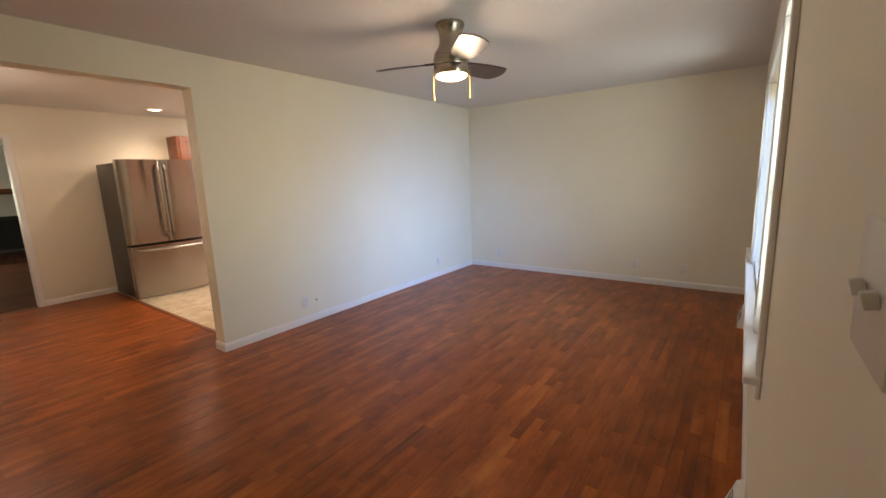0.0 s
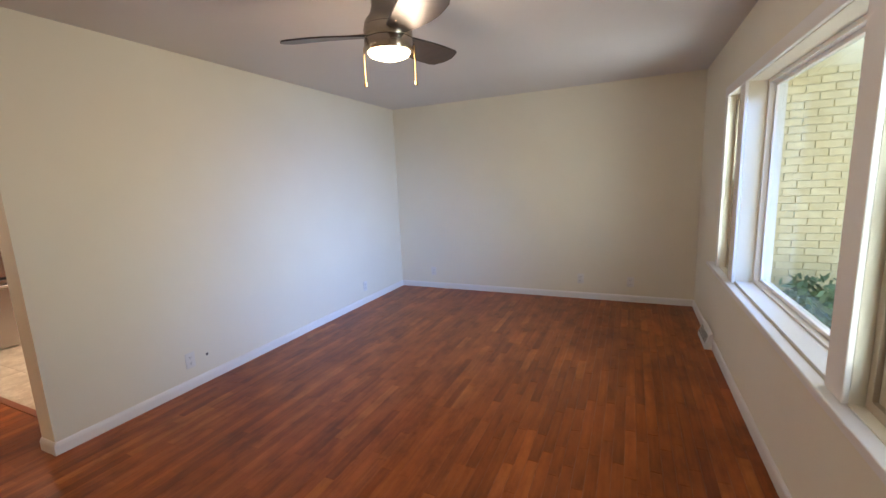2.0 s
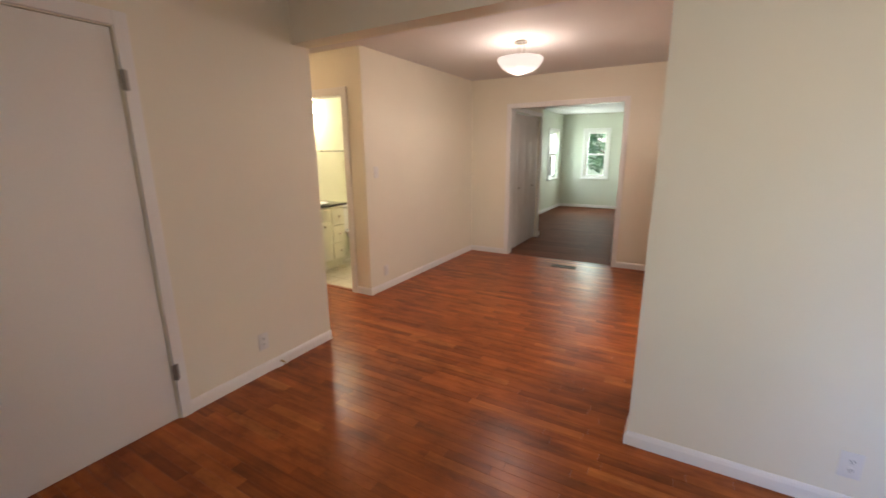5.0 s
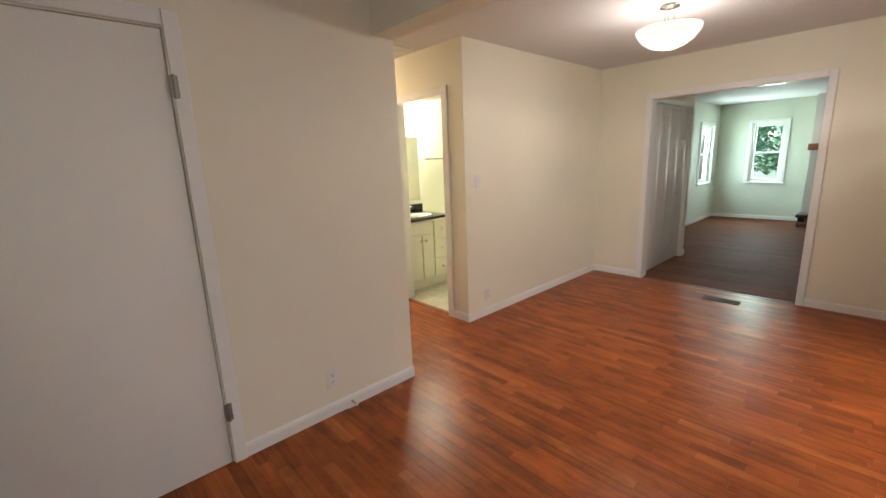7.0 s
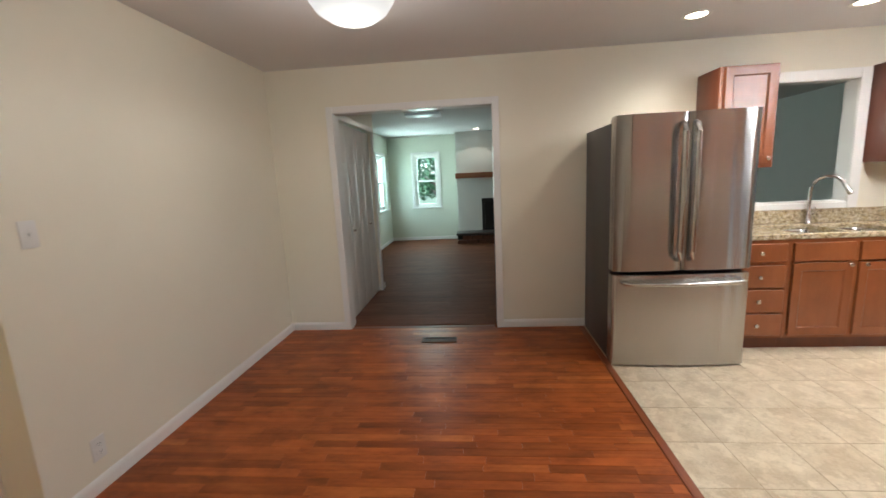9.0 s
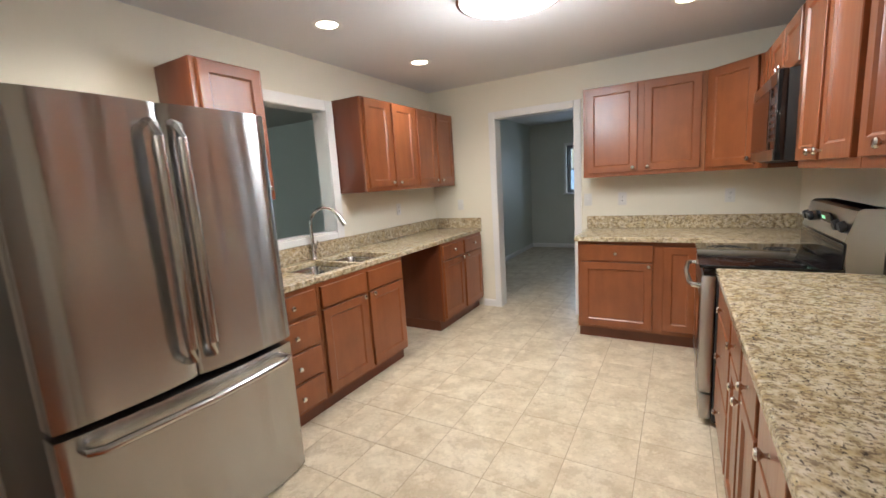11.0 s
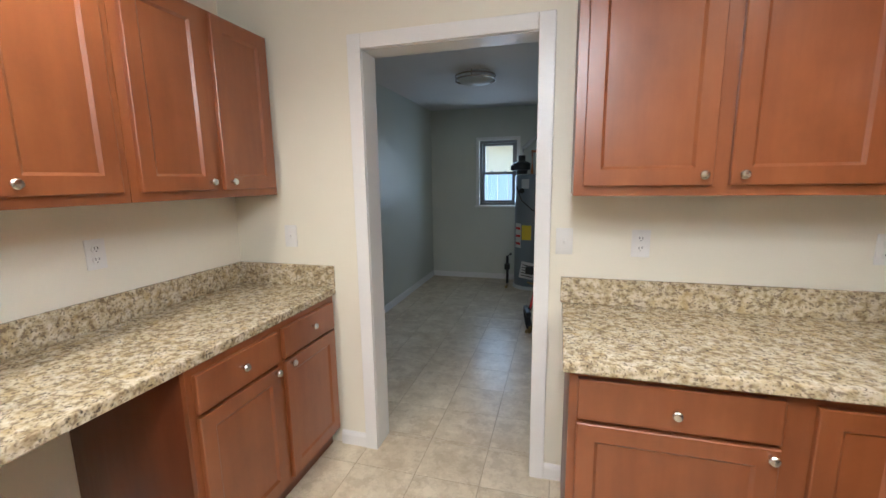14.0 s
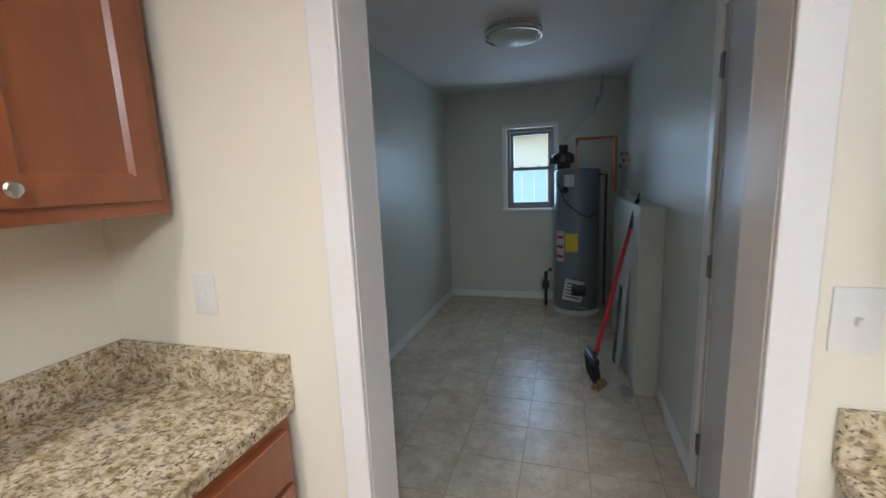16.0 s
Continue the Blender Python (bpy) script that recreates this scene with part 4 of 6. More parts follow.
def cabinet(m, w, depth, z0, z1, fronts, label, toe=True, low=0.0):
    """Cabinet with a face frame; fronts: (kind, x0, x1, z0, z1, knob x, knob z)."""
    root = thing("base_cabinet" if toe else "wall_cabinet", m, label, "cabinet", "kitchen cabinets")
    b0 = z0 + (0.105 if toe else 0)
    part("body", boxed(0.001, w - 0.001, -depth + 0.02, -0.002, b0, z1 - low, 0.001), CAB_DARK, root)
    fm = bmesh.new()
    xs = [0.001, 0.036, w - 0.036, w - 0.001]
    cells(fm, xs, (-depth, -depth + 0.0195), (b0, b0 + 0.036, z1 - 0.036, z1), lambda x, y, z: True)
    part("face_frame", fm, CAB, root, "", None)
    if toe:
        part("toe_kick", boxed(0.001, w - 0.001, -depth + 0.05, -depth + 0.065, z0, b0 - 0.001, 0.0), CAB_DARK, root, "dark recessed toe kick", None)
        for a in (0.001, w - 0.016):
            part("side_skirt", boxed(a, a + 0.015, -depth + 0.066, -0.002, z0, b0 - 0.001, 0.0), CAB_DARK, root, "", None)
    for kind, a0, a1, c0, c1, kx, kz in fronts:
        f = part("door" if kind == "door" else "drawer_front", shaker(a0, a1, c0, c1, -depth - 0.020, 0.056, kind != "door"), CAB, root, "", None)
        if kx is not None:
            knob(f, kx, -depth - 0.020, kz)
    return root


BD = 0.575   # base depth to the face frame
BTOP = 0.864


def two_door_base(w, knobs=True):
    h = w / 2
    return [("drawer", 0.026, h - 0.020, 0.702, 0.838, h / 2 if knobs else None, 0.778), ("drawer", h + 0.020, w - 0.026, 0.702, 0.838, h * 1.5 if knobs else None, 0.778),
            ("door", 0.026, h - 0.020, 0.132, 0.688, h - 0.052, 0.672), ("door", h + 0.020, w - 0.026, 0.132, 0.688, h + 0.052, 0.672)]


drawers4 = [("drawer", 0.024, 0.396, a, b, 0.21, (a + b) / 2) for a, b in ((0.132, 0.298), (0.318, 0.486), (0.506, 0.674), (0.702, 0.838))]
cabinet(pose(WK, 3.122, 0, 0, 0, 90), 0.42, BD, 0, BTOP, drawers4, "cherry-stained four-drawer base cabinet beside the refrigerator")
cabinet(pose(WK, 3.543, 0, 0, 0, 90), 0.91, BD, 0, BTOP, two_door_base(0.91, False), "cherry-stained sink base cabinet with two doors", True, 0.20)
cabinet(pose(WK, 5.080, 0, 0, 0, 90), 0.90, BD, 0, BTOP, two_door_base(0.90), "cherry-stained base cabinet beside the empty dishwasher space")
UD, UB, UT = 0.31, 1.39, 2.146


def upper(w, n, zb=UB, zt=UT, knob_low=True, single="r"):
    out = []
    step = w / n
    for i in range(n):
        a0, a1 = i * step + (0.032 if i == 0 else 0.024), (i + 1) * step - (0.032 if i == n - 1 else 0.024)
        right = (i % 2 == 0) if n > 1 else single == "r"
        out.append(("door", a0, a1, zb + 0.034, zt - 0.012, a1 - 0.032 if right else a0 + 0.032, zb + 0.068))
    return out


cabinet(pose(WK, 3.11, 0, 0, 0, 90), 0.42, 0.33, UB, UT, upper(0.43, 1), "narrow cherry-stained wall cabinet above the counter", False)
cabinet(pose(WK, 4.442, 0, 0, 0, 90), 0.762, 0.298, UB, UT, upper(0.762, 2), "cherry-stained two-door wall cabinet", False)
cabinet(pose(WK, 5.205, 0, 0, 0, 90), 0.762, 0.298, UB, UT, upper(0.762, 2), "cherry-stained two-door wall cabinet", False)
cabinet(pose(-5.207, NF, 0), 0.917, UD, UB, UT, upper(0.917, 2), "cherry-stained two-door wall cabinet beside the doorway", False)
nb = [("drawer", 0.027, 0.576, 0.702, 0.838, 0.304, 0.765), ("door", 0.027, 0.576, 0.132, 0.688, 0.552, 0.667), ("door", 0.652, 0.878, 0.142, 0.828, None, None)]
cabinet(pose(-5.205, NF, 0), 0.955, 0.590, 0, BTOP, nb, "cherry-stained corner base cabinet with a drawer and two doors")
ED = 0.613
filler = thing("filler_panel", (-4.25, 5.072, 0), "narrow cherry-stained filler beside the stove", "panel")
part("panel", boxed(0.001, 0.02, 0.003, 0.336, 0.0, BTOP, 0.002), CAB, filler)
dr3 = lambda w: [("drawer", 0.022, w - 0.022, a, b, w / 2, (a + b) / 2) for a, b in ((0.132, 0.395), (0.413, 0.682), (0.702, 0.838))]
cabinet(pose(PK, 4.303, 0, 0, 0, -90), 0.60, ED, 0, BTOP, dr3(0.60), "cherry-stained three-drawer base cabinet beside the stove")
cabinet(pose(PK, 3.702, 0, 0, 0, -90), 0.65, ED, 0, BTOP, two_door_base(0.65), "cherry-stained two-door base cabinet")
cabinet(pose(PK, 3.051, 0, 0, 0, -90), 0.695, ED, 0, BTOP, two_door_base(0.695), "cherry-stained two-door base cabinet at the counter's end")
# diagonal corner wall cabinet
corner = thing("wall_cabinet", pose(0, 0, 0), "diagonal cherry-stained corner wall cabinet", "cabinet", "kitchen cabinets")
bm = bmesh.new()
foot = [(-4.289, NF - 0.002), (-4.289, NF - UD), (-3.985, 5.405), (PK - 0.002, 5.405), (PK - 0.002, NF - 0.002)]
lo, hi = ([bm.verts.new((x, y, z)) for x, y in foot] for z in (UB, UT))
for i in range(5):
    bm.faces.new((lo[i], lo[(i + 1) % 5], hi[(i + 1) % 5], hi[i]))
bm.faces.new(lo)
bm.faces.new(hi)
part("body", bm, CAB, corner, "", None)
dvec = Vector((-3.985 + 4.284, 5.405 - (NF - UD), 0))
turn_m = Matrix.Translation((-4.289, NF - UD, 0)) @ Matrix.Rotation(math.atan2(dvec.y, dvec.x), 4, "Z")
bm = shaker(0.022, dvec.length - 0.022, UB + 0.028, UT - 0.012, -0.021)
bmesh.ops.transform(bm, matrix=turn_m, verts=bm.verts)
cdoor = part("door", bm, CAB, corner, "", None)
kb = knob(cdoor, 0, 0, 0)
kb.matrix_local = turn_m @ pose(dvec.length - 0.052, -0.021, UB + 0.075, 90)
cabinet(pose(PK, 5.403, 0, 0, 0, -90), 0.232, 0.335, UB, UT, upper(0.232, 1), "narrow cherry-stained wall cabinet beside the microwave", False)
cabinet(pose(PK, 5.17, 0, 0, 0, -90), 0.78, 0.335, 1.865, UT, [("door", 0.02, 0.377, 1.885, 2.128, 0.345, 1.92), ("door", 0.403, 0.76, 1.885, 2.128, 0.435, 1.92)], "short cherry-stained wall cabinet above the microwave", False)
cabinet(pose(PK, 4.388, 0, 0, 0, -90), 0.80, 0.335, UB, UT, upper(0.80, 2), "cherry-stained two-door wall cabinet", False)
cabinet(pose(PK, 3.586, 0, 0, 0, -90), 0.60, 0.335, UB, UT, upper(0.60, 2), "cherry-stained two-door wall cabinet", False)

# ---- granite ----


def soften(ob, w=0.006):
    b = ob.modifiers.new("soft_edge", "BEVEL")
    b.width, b.segments, b.limit_method, b.angle_limit = w, 3, "ANGLE", radians(50)
    return ob


ctop = thing("countertop", (WK, 3.11, 0.866), "speckled granite countertop with an undermount sink cutout", "countertop")
bm = bmesh.new()
cells(bm, (0.002, 0.115, 0.528, 0.588), (0, 0.505, 0.87, 0.91, 1.265, 2.888), (0, 0.039), lambda x, y, z: not (0.115 < x < 0.528 and (0.505 < y < 0.87 or 0.91 < y < 1.265)))
soften(part("slab", bm, GRAN, ctop, "", None))
soften(part("backsplash", boxed(0.002, 0.021, 0, 2.888, 0.040, 0.154), GRAN, ctop, "", None), 0.003)
soften(part("side_splash", boxed(0.022, 0.588, 2.868, 2.888, 0.040, 0.154), GRAN, ctop, "", None), 0.003)
ctop = thing("countertop", (-5.227, NF, 0.866), "speckled granite corner countertop beside the stove", "countertop")
bm = bmesh.new()
cells(bm, (0, 0.82, 0.921, 1.590), (-0.925, -0.74, -0.640, -0.002), (0, 0.039), lambda x, y, z: y > -0.64 or x > 0.921)
soften(part("slab", bm, GRAN, ctop, "", None))
soften(part("backsplash", boxed(-0.008, 1.590, -0.022, -0.002, 0.040, 0.154), GRAN, ctop, "", None), 0.003)
soften(part("side_splash", boxed(1.570, 1.590, -0.925, -0.023, 0.040, 0.154), GRAN, ctop, "", None), 0.003)
ctop = thing("countertop", (-4.282, 2.335, 0.866), "speckled granite countertop along the partition", "countertop")
bm = bmesh.new()
cells(bm, (0, 0.645), (0, 1.972), (0, 0.039), lambda x, y, z: True)
soften(part("slab", bm, GRAN, ctop, "", None), 0.008)
soften(part("backsplash", boxed(0.625, 0.645, 0.0, 1.972, 0.040, 0.154), GRAN, ctop, "", None), 0.003)

# ---- sink and faucet ----
sink = thing("sink", (WK, 3.11, 0.866), "double-bowl stainless steel undermount sink", "sink")
for y0, y1 in ((0.505, 0.87), (0.91, 1.265)):
    bm = bmesh.new()
    loops = []
    for inset, z in ((-0.008, -0.001), (0.004, -0.001), (0.008, -0.010), (0.022, -0.155), (0.060, -0.185)):
        ring = []
        x0_, x1_, a0, a1 = 0.115 + inset, 0.528 - inset, y0 + inset, y1 - inset
        r = 0.05
        for cxx, cyy, st in ((x1_ - r, a1 - r, 0), (x0_ + r, a1 - r, 90), (x0_ + r, a0 + r, 180), (x1_ - r, a0 + r, 270)):
            for q in range(5):
                a = radians(st + q * 22.5)
                ring.append(bm.verts.new((cxx + r * math.cos(a), cyy + r * math.sin(a), z)))
        loops.append(ring)
    for p, q in zip(loops, loops[1:]):
        for k in range(len(p)):
            bm.faces.new((p[k], p[(k + 1) % len(p)], q[(k + 1) % len(p)], q[k]))
    bm.faces.new(loops[-1])
    bowl_part = part("bowl", bm, STEEL_P, sink)
    part("drain", turned([(0.045, 0.0), (0.042, 0.004), (0.028, 0.003), (0.02, 0.001), (0, 0.001)], 20, Matrix.Translation((0.32, (y0 + y1) / 2, -0.1845))), STEEL_P, bowl_part)
fa = thing("faucet", pose(WK + 0.062, 4.025, 0.9055, 0, 0, 22), "satin nickel gooseneck pull-down kitchen faucet", "faucet")
part("base", turned([(0, 0), (0.028, 0), (0.028, 0.006), (0.023, 0.012), (0.021, 0.10), (0.018, 0.125), (0, 0.125)], 24), NICKEL, fa)
arc = [(0, 0, 0.12), (0, 0, 0.27)] + [(0.122 - 0.122 * math.cos(radians(a)), 0, 0.27 + 0.122 * math.sin(radians(a))) for a in range(15, 151, 15)]
part("spout", bar(arc, 0.0125, 14), NICKEL, fa)
part("spray_head", bar([(0.225, 0, 0.336), (0.240, 0, 0.310), (0.268, 0, 0.262), (0.273, 0, 0.253)], [0.0135, 0.016, 0.0185, 0.016], 16), NICKEL, fa)
lever = part("lever", bar([(0, 0.018, 0.075), (0, 0.05, 0.078), (0.0, 0.062, 0.082)], [0.013, 0.013, 0.010], 12), NICKEL, fa)
part("lever_handle", bar([(0.0, 0.056, 0.082), (0.004, 0.064, 0.11), (0.006, 0.066, 0.135)], [0.006, 0.007, 0.005], 10), NICKEL, lever)

# ---- refrigerator ----
fr = thing("refrigerator", pose(WK + 0.034, 2.205, 0, 0, 0, 90), "stainless steel french-door refrigerator with a bottom freezer", "refrigerator")
FWID, FD = 0.91, 0.83
part("body", boxed(0.004, FWID - 0.004, -0.70, -0.03, 0.03, 1.745, 0.006), FRIDGE_SIDE, fr, "dark grey steel cabinet")


def bowed(x0, x1, z0, z1, back, front, bow, xc, half):
    """A door slab whose front bows out gently."""
    bm = bmesh.new()
    n = 14
    cols = []
    for i in range(n + 1):
        x = x0 + (x1 - x0) * i / n
        edge = min(1.0, min(i, n - i) / 1.0)
        y = front - bow * (1 - ((x - xc) / half) ** 2) + (0.008 if edge < 1 else 0)
        cols.append([bm.verts.new((x, y, z0)), bm.verts.new((x, y, z1)), bm.verts.new((x, back, z1)), bm.verts.new((x, back, z0))])
    for a, b in zip(cols, cols[1:]):
        for k in range(4):
            bm.faces.new((a[k], a[(k + 1) % 4], b[(k + 1) % 4], b[k]))
    bm.faces.new(cols[0])
    bm.faces.new(cols[-1][::-1])
    return bm


dl = part("door", bowed(0.0, 0.452, 0.722, 1.78, -0.705, -0.805, 0.018, 0.235, 0.232), STEEL, fr, "", 30)
dr = part("door", bowed(0.458, 0.91, 0.722, 1.78, -0.705, -0.805, 0.018, 0.675, 0.232), STEEL, fr, "", 30)
dz = part("freezer_drawer", bowed(0.0, 0.91, 0.022, 0.692, -0.705, -0.80, 0.024, 0.455, 0.455), STEEL, fr, "", 30)
part("gasket", boxed(0.006, 0.904, -0.72, -0.70, 0.693, 0.721), BLACKP, fr, "", None)
for x, d in ((0.415, dl), (0.495, dr)):
    bm = bar([(x, -0.822, 0.80), (x, -0.862, 0.815), (x, -0.872, 0.86), (x, -0.876, 1.24), (x, -0.872, 1.65), (x, -0.862, 1.695), (x, -0.822, 1.71)], [0.015, 0.017, 0.019, 0.020, 0.019, 0.017, 0.015], 12)
    part("handle", bm, STEEL_P, d, "curved satin steel bar handle")
part("handle", bar([(0.06, -0.80, 0.645), (0.065, -0.855, 0.645), (0.10, -0.872, 0.640), (0.455, -0.886, 0.636), (0.81, -0.872, 0.640), (0.845, -0.855, 0.645), (0.85, -0.80, 0.645)], [0.013, 0.015, 0.016, 0.017, 0.016, 0.015, 0.013], 12), STEEL_P, dz, "curved satin steel bar handle")
part("badge", turned([(0, 0), (0.016, 0), (0.016, 0.002), (0, 0.003)], 20, pose(0.80, -0.812, 1.69, 90)), NICKEL, dr, "small round badge")
for x in (0.05, 0.86):
    part("hinge_cover", boxed(x - 0.035, x + 0.035, -0.79, -0.64, 1.746, 1.772, 0.006), BLACKP, fr)
part("grille", boxed(0.02, 0.89, -0.70, -0.66, 0.006, 0.044), BLACKP, fr, "", None)
for x in (0.05, 0.86):
    for y in (-0.68, -0.08):
        part("foot", turned([(0, 0), (0.02, 0), (0.02, 0.031), (0, 0.031)], 12, Matrix.Translation((x, y, 0.0))), BLACKP, fr)

# ---- stove and microwave ----
st = thing("stove", pose(PK, 5.071, 0, 0, 0, -90), "stainless steel electric range with a black glass cooktop", "stove")
SW = 0.760
part("body", boxed(0.004, SW - 0.004, -0.64, -0.02, 0.03, 0.898, 0.003), BLACKP, st, "black enamelled sides")
ct = part("cooktop", boxed(0.0, SW, -0.72, -0.15, 0.899, 0.918, 0.005), BLACKG, st, "black ceramic glass cooktop")
for x, y, r in ((0.20, -0.55, 0.115), (0.57, -0.55, 0.085), (0.20, -0.30, 0.075), (0.57, -0.30, 0.105)):
    for rr_ in (r, r * 0.62):
        part("burner_ring", turned([(rr_ - 0.0012, 0.9181), (rr_ - 0.0012, 0.9186), (rr_ + 0.0012, 0.9186), (rr_ + 0.0012, 0.9181)], 44, Matrix.Translation((x, y, 0))), RING, ct, "", None)
bm = bmesh.new()
prof = [(-0.15, 0.90), (-0.16, 0.95), (-0.155, 1.035), (-0.165, 1.045), (-0.130, 1.185), (-0.112, 1.195), (-0.03, 1.195), (-0.03, 0.90)]
ends = [[bm.verts.new((x, y, z)) for y, z in prof] for x in (0.0, SW)]
for i in range(len(prof)):
    j = (i + 1) % len(prof)
    bm.faces.new((ends[0][i], ends[0][j], ends[1][j], ends[1][i]))
bm.faces.new(ends[0])
bm.faces.new(ends[1][::-1])
part("backguard", bm, STEEL_F, st, "stainless control panel", None)
part("backguard_glass", boxed(0.001, SW - 0.001, -0.168, -0.1605, 0.919, 1.034, 0.002), BLACKG, st, "black glass lower panel")
tilt = pose(0, -0.150, 1.112, 14.0)
bm = boxed(SW * 0.5 - 0.12, SW * 0.5 + 0.12, -0.004, 0.006, -0.042, 0.042, 0.002, tilt)
disp = part("display", bm, BLACKG, st, "black clock display")
part("clock_digits", boxed(SW * 0.5 - 0.03, SW * 0.5 + 0.03, -0.0048, -0.0042, 0.004, 0.022, 0.0, tilt), CLOCK, disp, "green clock figures", None)
for x in (0.07, 0.155, 0.615, 0.70):
    part("control_knob", turned([(0, 0), (0.027, 0), (0.026, 0.018), (0.021, 0.026), (0, 0.027)], 20, tilt @ pose(x, -0.002, 0, 90)), BLACKP, st, "black control knob")
od = part("oven_door", boxed(0.006, SW - 0.006, -0.71, -0.645, 0.20, 0.855, 0.006), STEEL_F, st)
part("door_glass", boxed(0.10, SW - 0.10, -0.7125, -0.7105, 0.30, 0.72, 0.0), MWGLASS, od, "dark oven window", None)
part("control_strip", boxed(0.006, SW - 0.006, -0.70, -0.645, 0.858, 0.896, 0.003), BLACKG, st)
part("handle", bar([(0.06, -0.70, 0.79), (0.06, -0.745, 0.795), (0.10, -0.762, 0.797), (SW / 2, -0.775, 0.80), (SW - 0.10, -0.762, 0.797), (SW - 0.06, -0.745, 0.795), (SW - 0.06, -0.70, 0.79)], 0.014, 12), STEEL_P, od, "curved steel door handle")
bd = part("storage_drawer", boxed(0.006, SW - 0.006, -0.70, -0.645, 0.045, 0.19, 0.005), STEEL_F, st)
part("drawer_grip", boxed(0.10, SW - 0.10, -0.706, -0.699, 0.165, 0.182, 0.003), BLACKP, bd)
for x in (0.05, SW - 0.05):
    for y in (-0.60, -0.08):
        part("foot", turned([(0, 0), (0.018, 0), (0.018, 0.031), (0, 0.031)], 10, Matrix.Translation((x, y, 0))), BLACKP, st)

mw = thing("microwave", pose(PK, 5.168, 0, 0, 0, -90), "stainless steel and black over-the-range microwave", "microwave")
MW_, MZ0, MZ1 = 0.765, 1.428, 1.86
part("case", boxed(0, MW_, -0.385, -0.003, MZ0, MZ1, 0.003), BLACKP, mw)
md = part("door", boxed(0.0, 0.575, -0.425, -0.387, MZ0 + 0.004, MZ1, 0.004), STEEL_F, mw)
part("door_glass", boxed(0.003, 0.560, -0.4285, -0.4255, MZ0 + 0.060, MZ1 - 0.062, 0.0), MWGLASS, md, "smoked door window", None)
cp = part("control_panel", boxed(0.577, MW_, -0.425, -0.387, MZ0 + 0.004, MZ1, 0.004), BLACKG, mw, "black glass control panel")
part("panel_band", boxed(0.577, MW_ - 0.03, -0.428, -0.4255, MZ1 - 0.062, MZ1 - 0.002, 0.0), STEEL_F, cp, "", None)
part("panel_band", boxed(0.577, MW_ - 0.03, -0.428, -0.4255, MZ0 + 0.006, MZ0 + 0.060, 0.0), STEEL_F, cp, "", None)
for i in range(5):
    for j in range(3):
        part("key", boxed(0.610 + j * 0.042, 0.640 + j * 0.042, -0.4268, -0.4258, MZ0 + 0.10 + i * 0.034, MZ0 + 0.118 + i * 0.034), KEY, cp, "", None)
part("clock", boxed(0.615, 0.72, -0.4268, -0.4258, MZ0 + 0.28, MZ0 + 0.315), KEY, cp, "grey display", None)
part("vent_grille", boxed(0.05, MW_ - 0.05, -0.36, -0.05, MZ0 - 0.008, MZ0 - 0.001), BLACKP, mw, "", None)
valve = thing("water_shutoff", (WK + 0.25, 4.60, 0.0), "small black hose end on the floor in the dishwasher space", "hose")
part("hose", bar([(0, 0, 0.022), (0.05, 0.02, 0.02), (0.11, 0.01, 0.03), (0.14, -0.04, 0.022)], 0.012, 10), BLACKP, valve)
part("fitting", bar([(0.14, -0.04, 0.022), (0.155, -0.075, 0.022)], 0.016, 10), BRASS, valve)

# ---- utility room ----
wh = thing("water_heater", (-5.593, 9.70, 0), "tall grey gas water heater with yellow and white labels", "water heater")
part("tank", turned([(0, 0.05), (0.222, 0.05), (0.226, 0.06), (0.226, 1.48), (0.215, 1.50), (0.12, 1.512), (0, 1.515)], 44), HEATER, wh)
part("base_ring", turned([(0, 0), (0.240, 0), (0.240, 0.045), (0.232, 0.05), (0, 0.05)], 44), PAPER, wh)
bl = part("vent_blower", turned([(0, 1.516), (0.07, 1.516), (0.075, 1.56), (0.11, 1.57), (0.11, 1.65), (0.08, 1.67), (0.045, 1.68), (0.045, 1.75), (0, 1.75)], 24, Matrix.Translation((-0.14, -0.06, 0))), BLACKP, wh, "black vent blower")
part("blower_motor", boxed(-0.28, -0.14, -0.12, -0.02, 1.56, 1.63, 0.015), BLACKP, bl)
part("vent_pipe", bar([(-0.14, -0.06, 1.74), (-0.13, -0.03, 1.84), (0.15, 0.14, 2.10), (0.21, 0.18, 2.22), (0.23, 0.20, 2.435)], 0.028, 14), PVC, wh, "white vent pipe")
part("copper_pipe", bar([(-0.01, -0.05, 1.50), (-0.01, -0.05, 1.80), (0.35, -0.05, 1.80), (0.355, -0.05, 1.26)], 0.021, 10), COPPER, wh, "dull copper water pipe")
part("relief_pipe", bar([(0.20, -0.12, 1.44), (0.27, -0.13, 1.44), (0.272, -0.13, 0.10)], 0.012, 8), BLACKP, wh)


def curved_label(a0, a1, z0, z1, r=0.2275):
    bm = bmesh.new()
    n = 6
    rows = [[bm.verts.new((rr * math.cos(radians(a0 + (a1 - a0) * i / n)), rr * math.sin(radians(a0 + (a1 - a0) * i / n)), z)) for rr, z in ((r, z0), (r, z1), (r - 0.001, z1), (r - 0.001, z0))] for i in range(n + 1)]
    for p, q in zip(rows, rows[1:]):
        for k in range(4):
            bm.faces.new((p[k], p[(k + 1) % 4], q[(k + 1) % 4], q[k]))
    bm.faces.new(rows[0])
    bm.faces.new(rows[-1][::-1])
    return bm


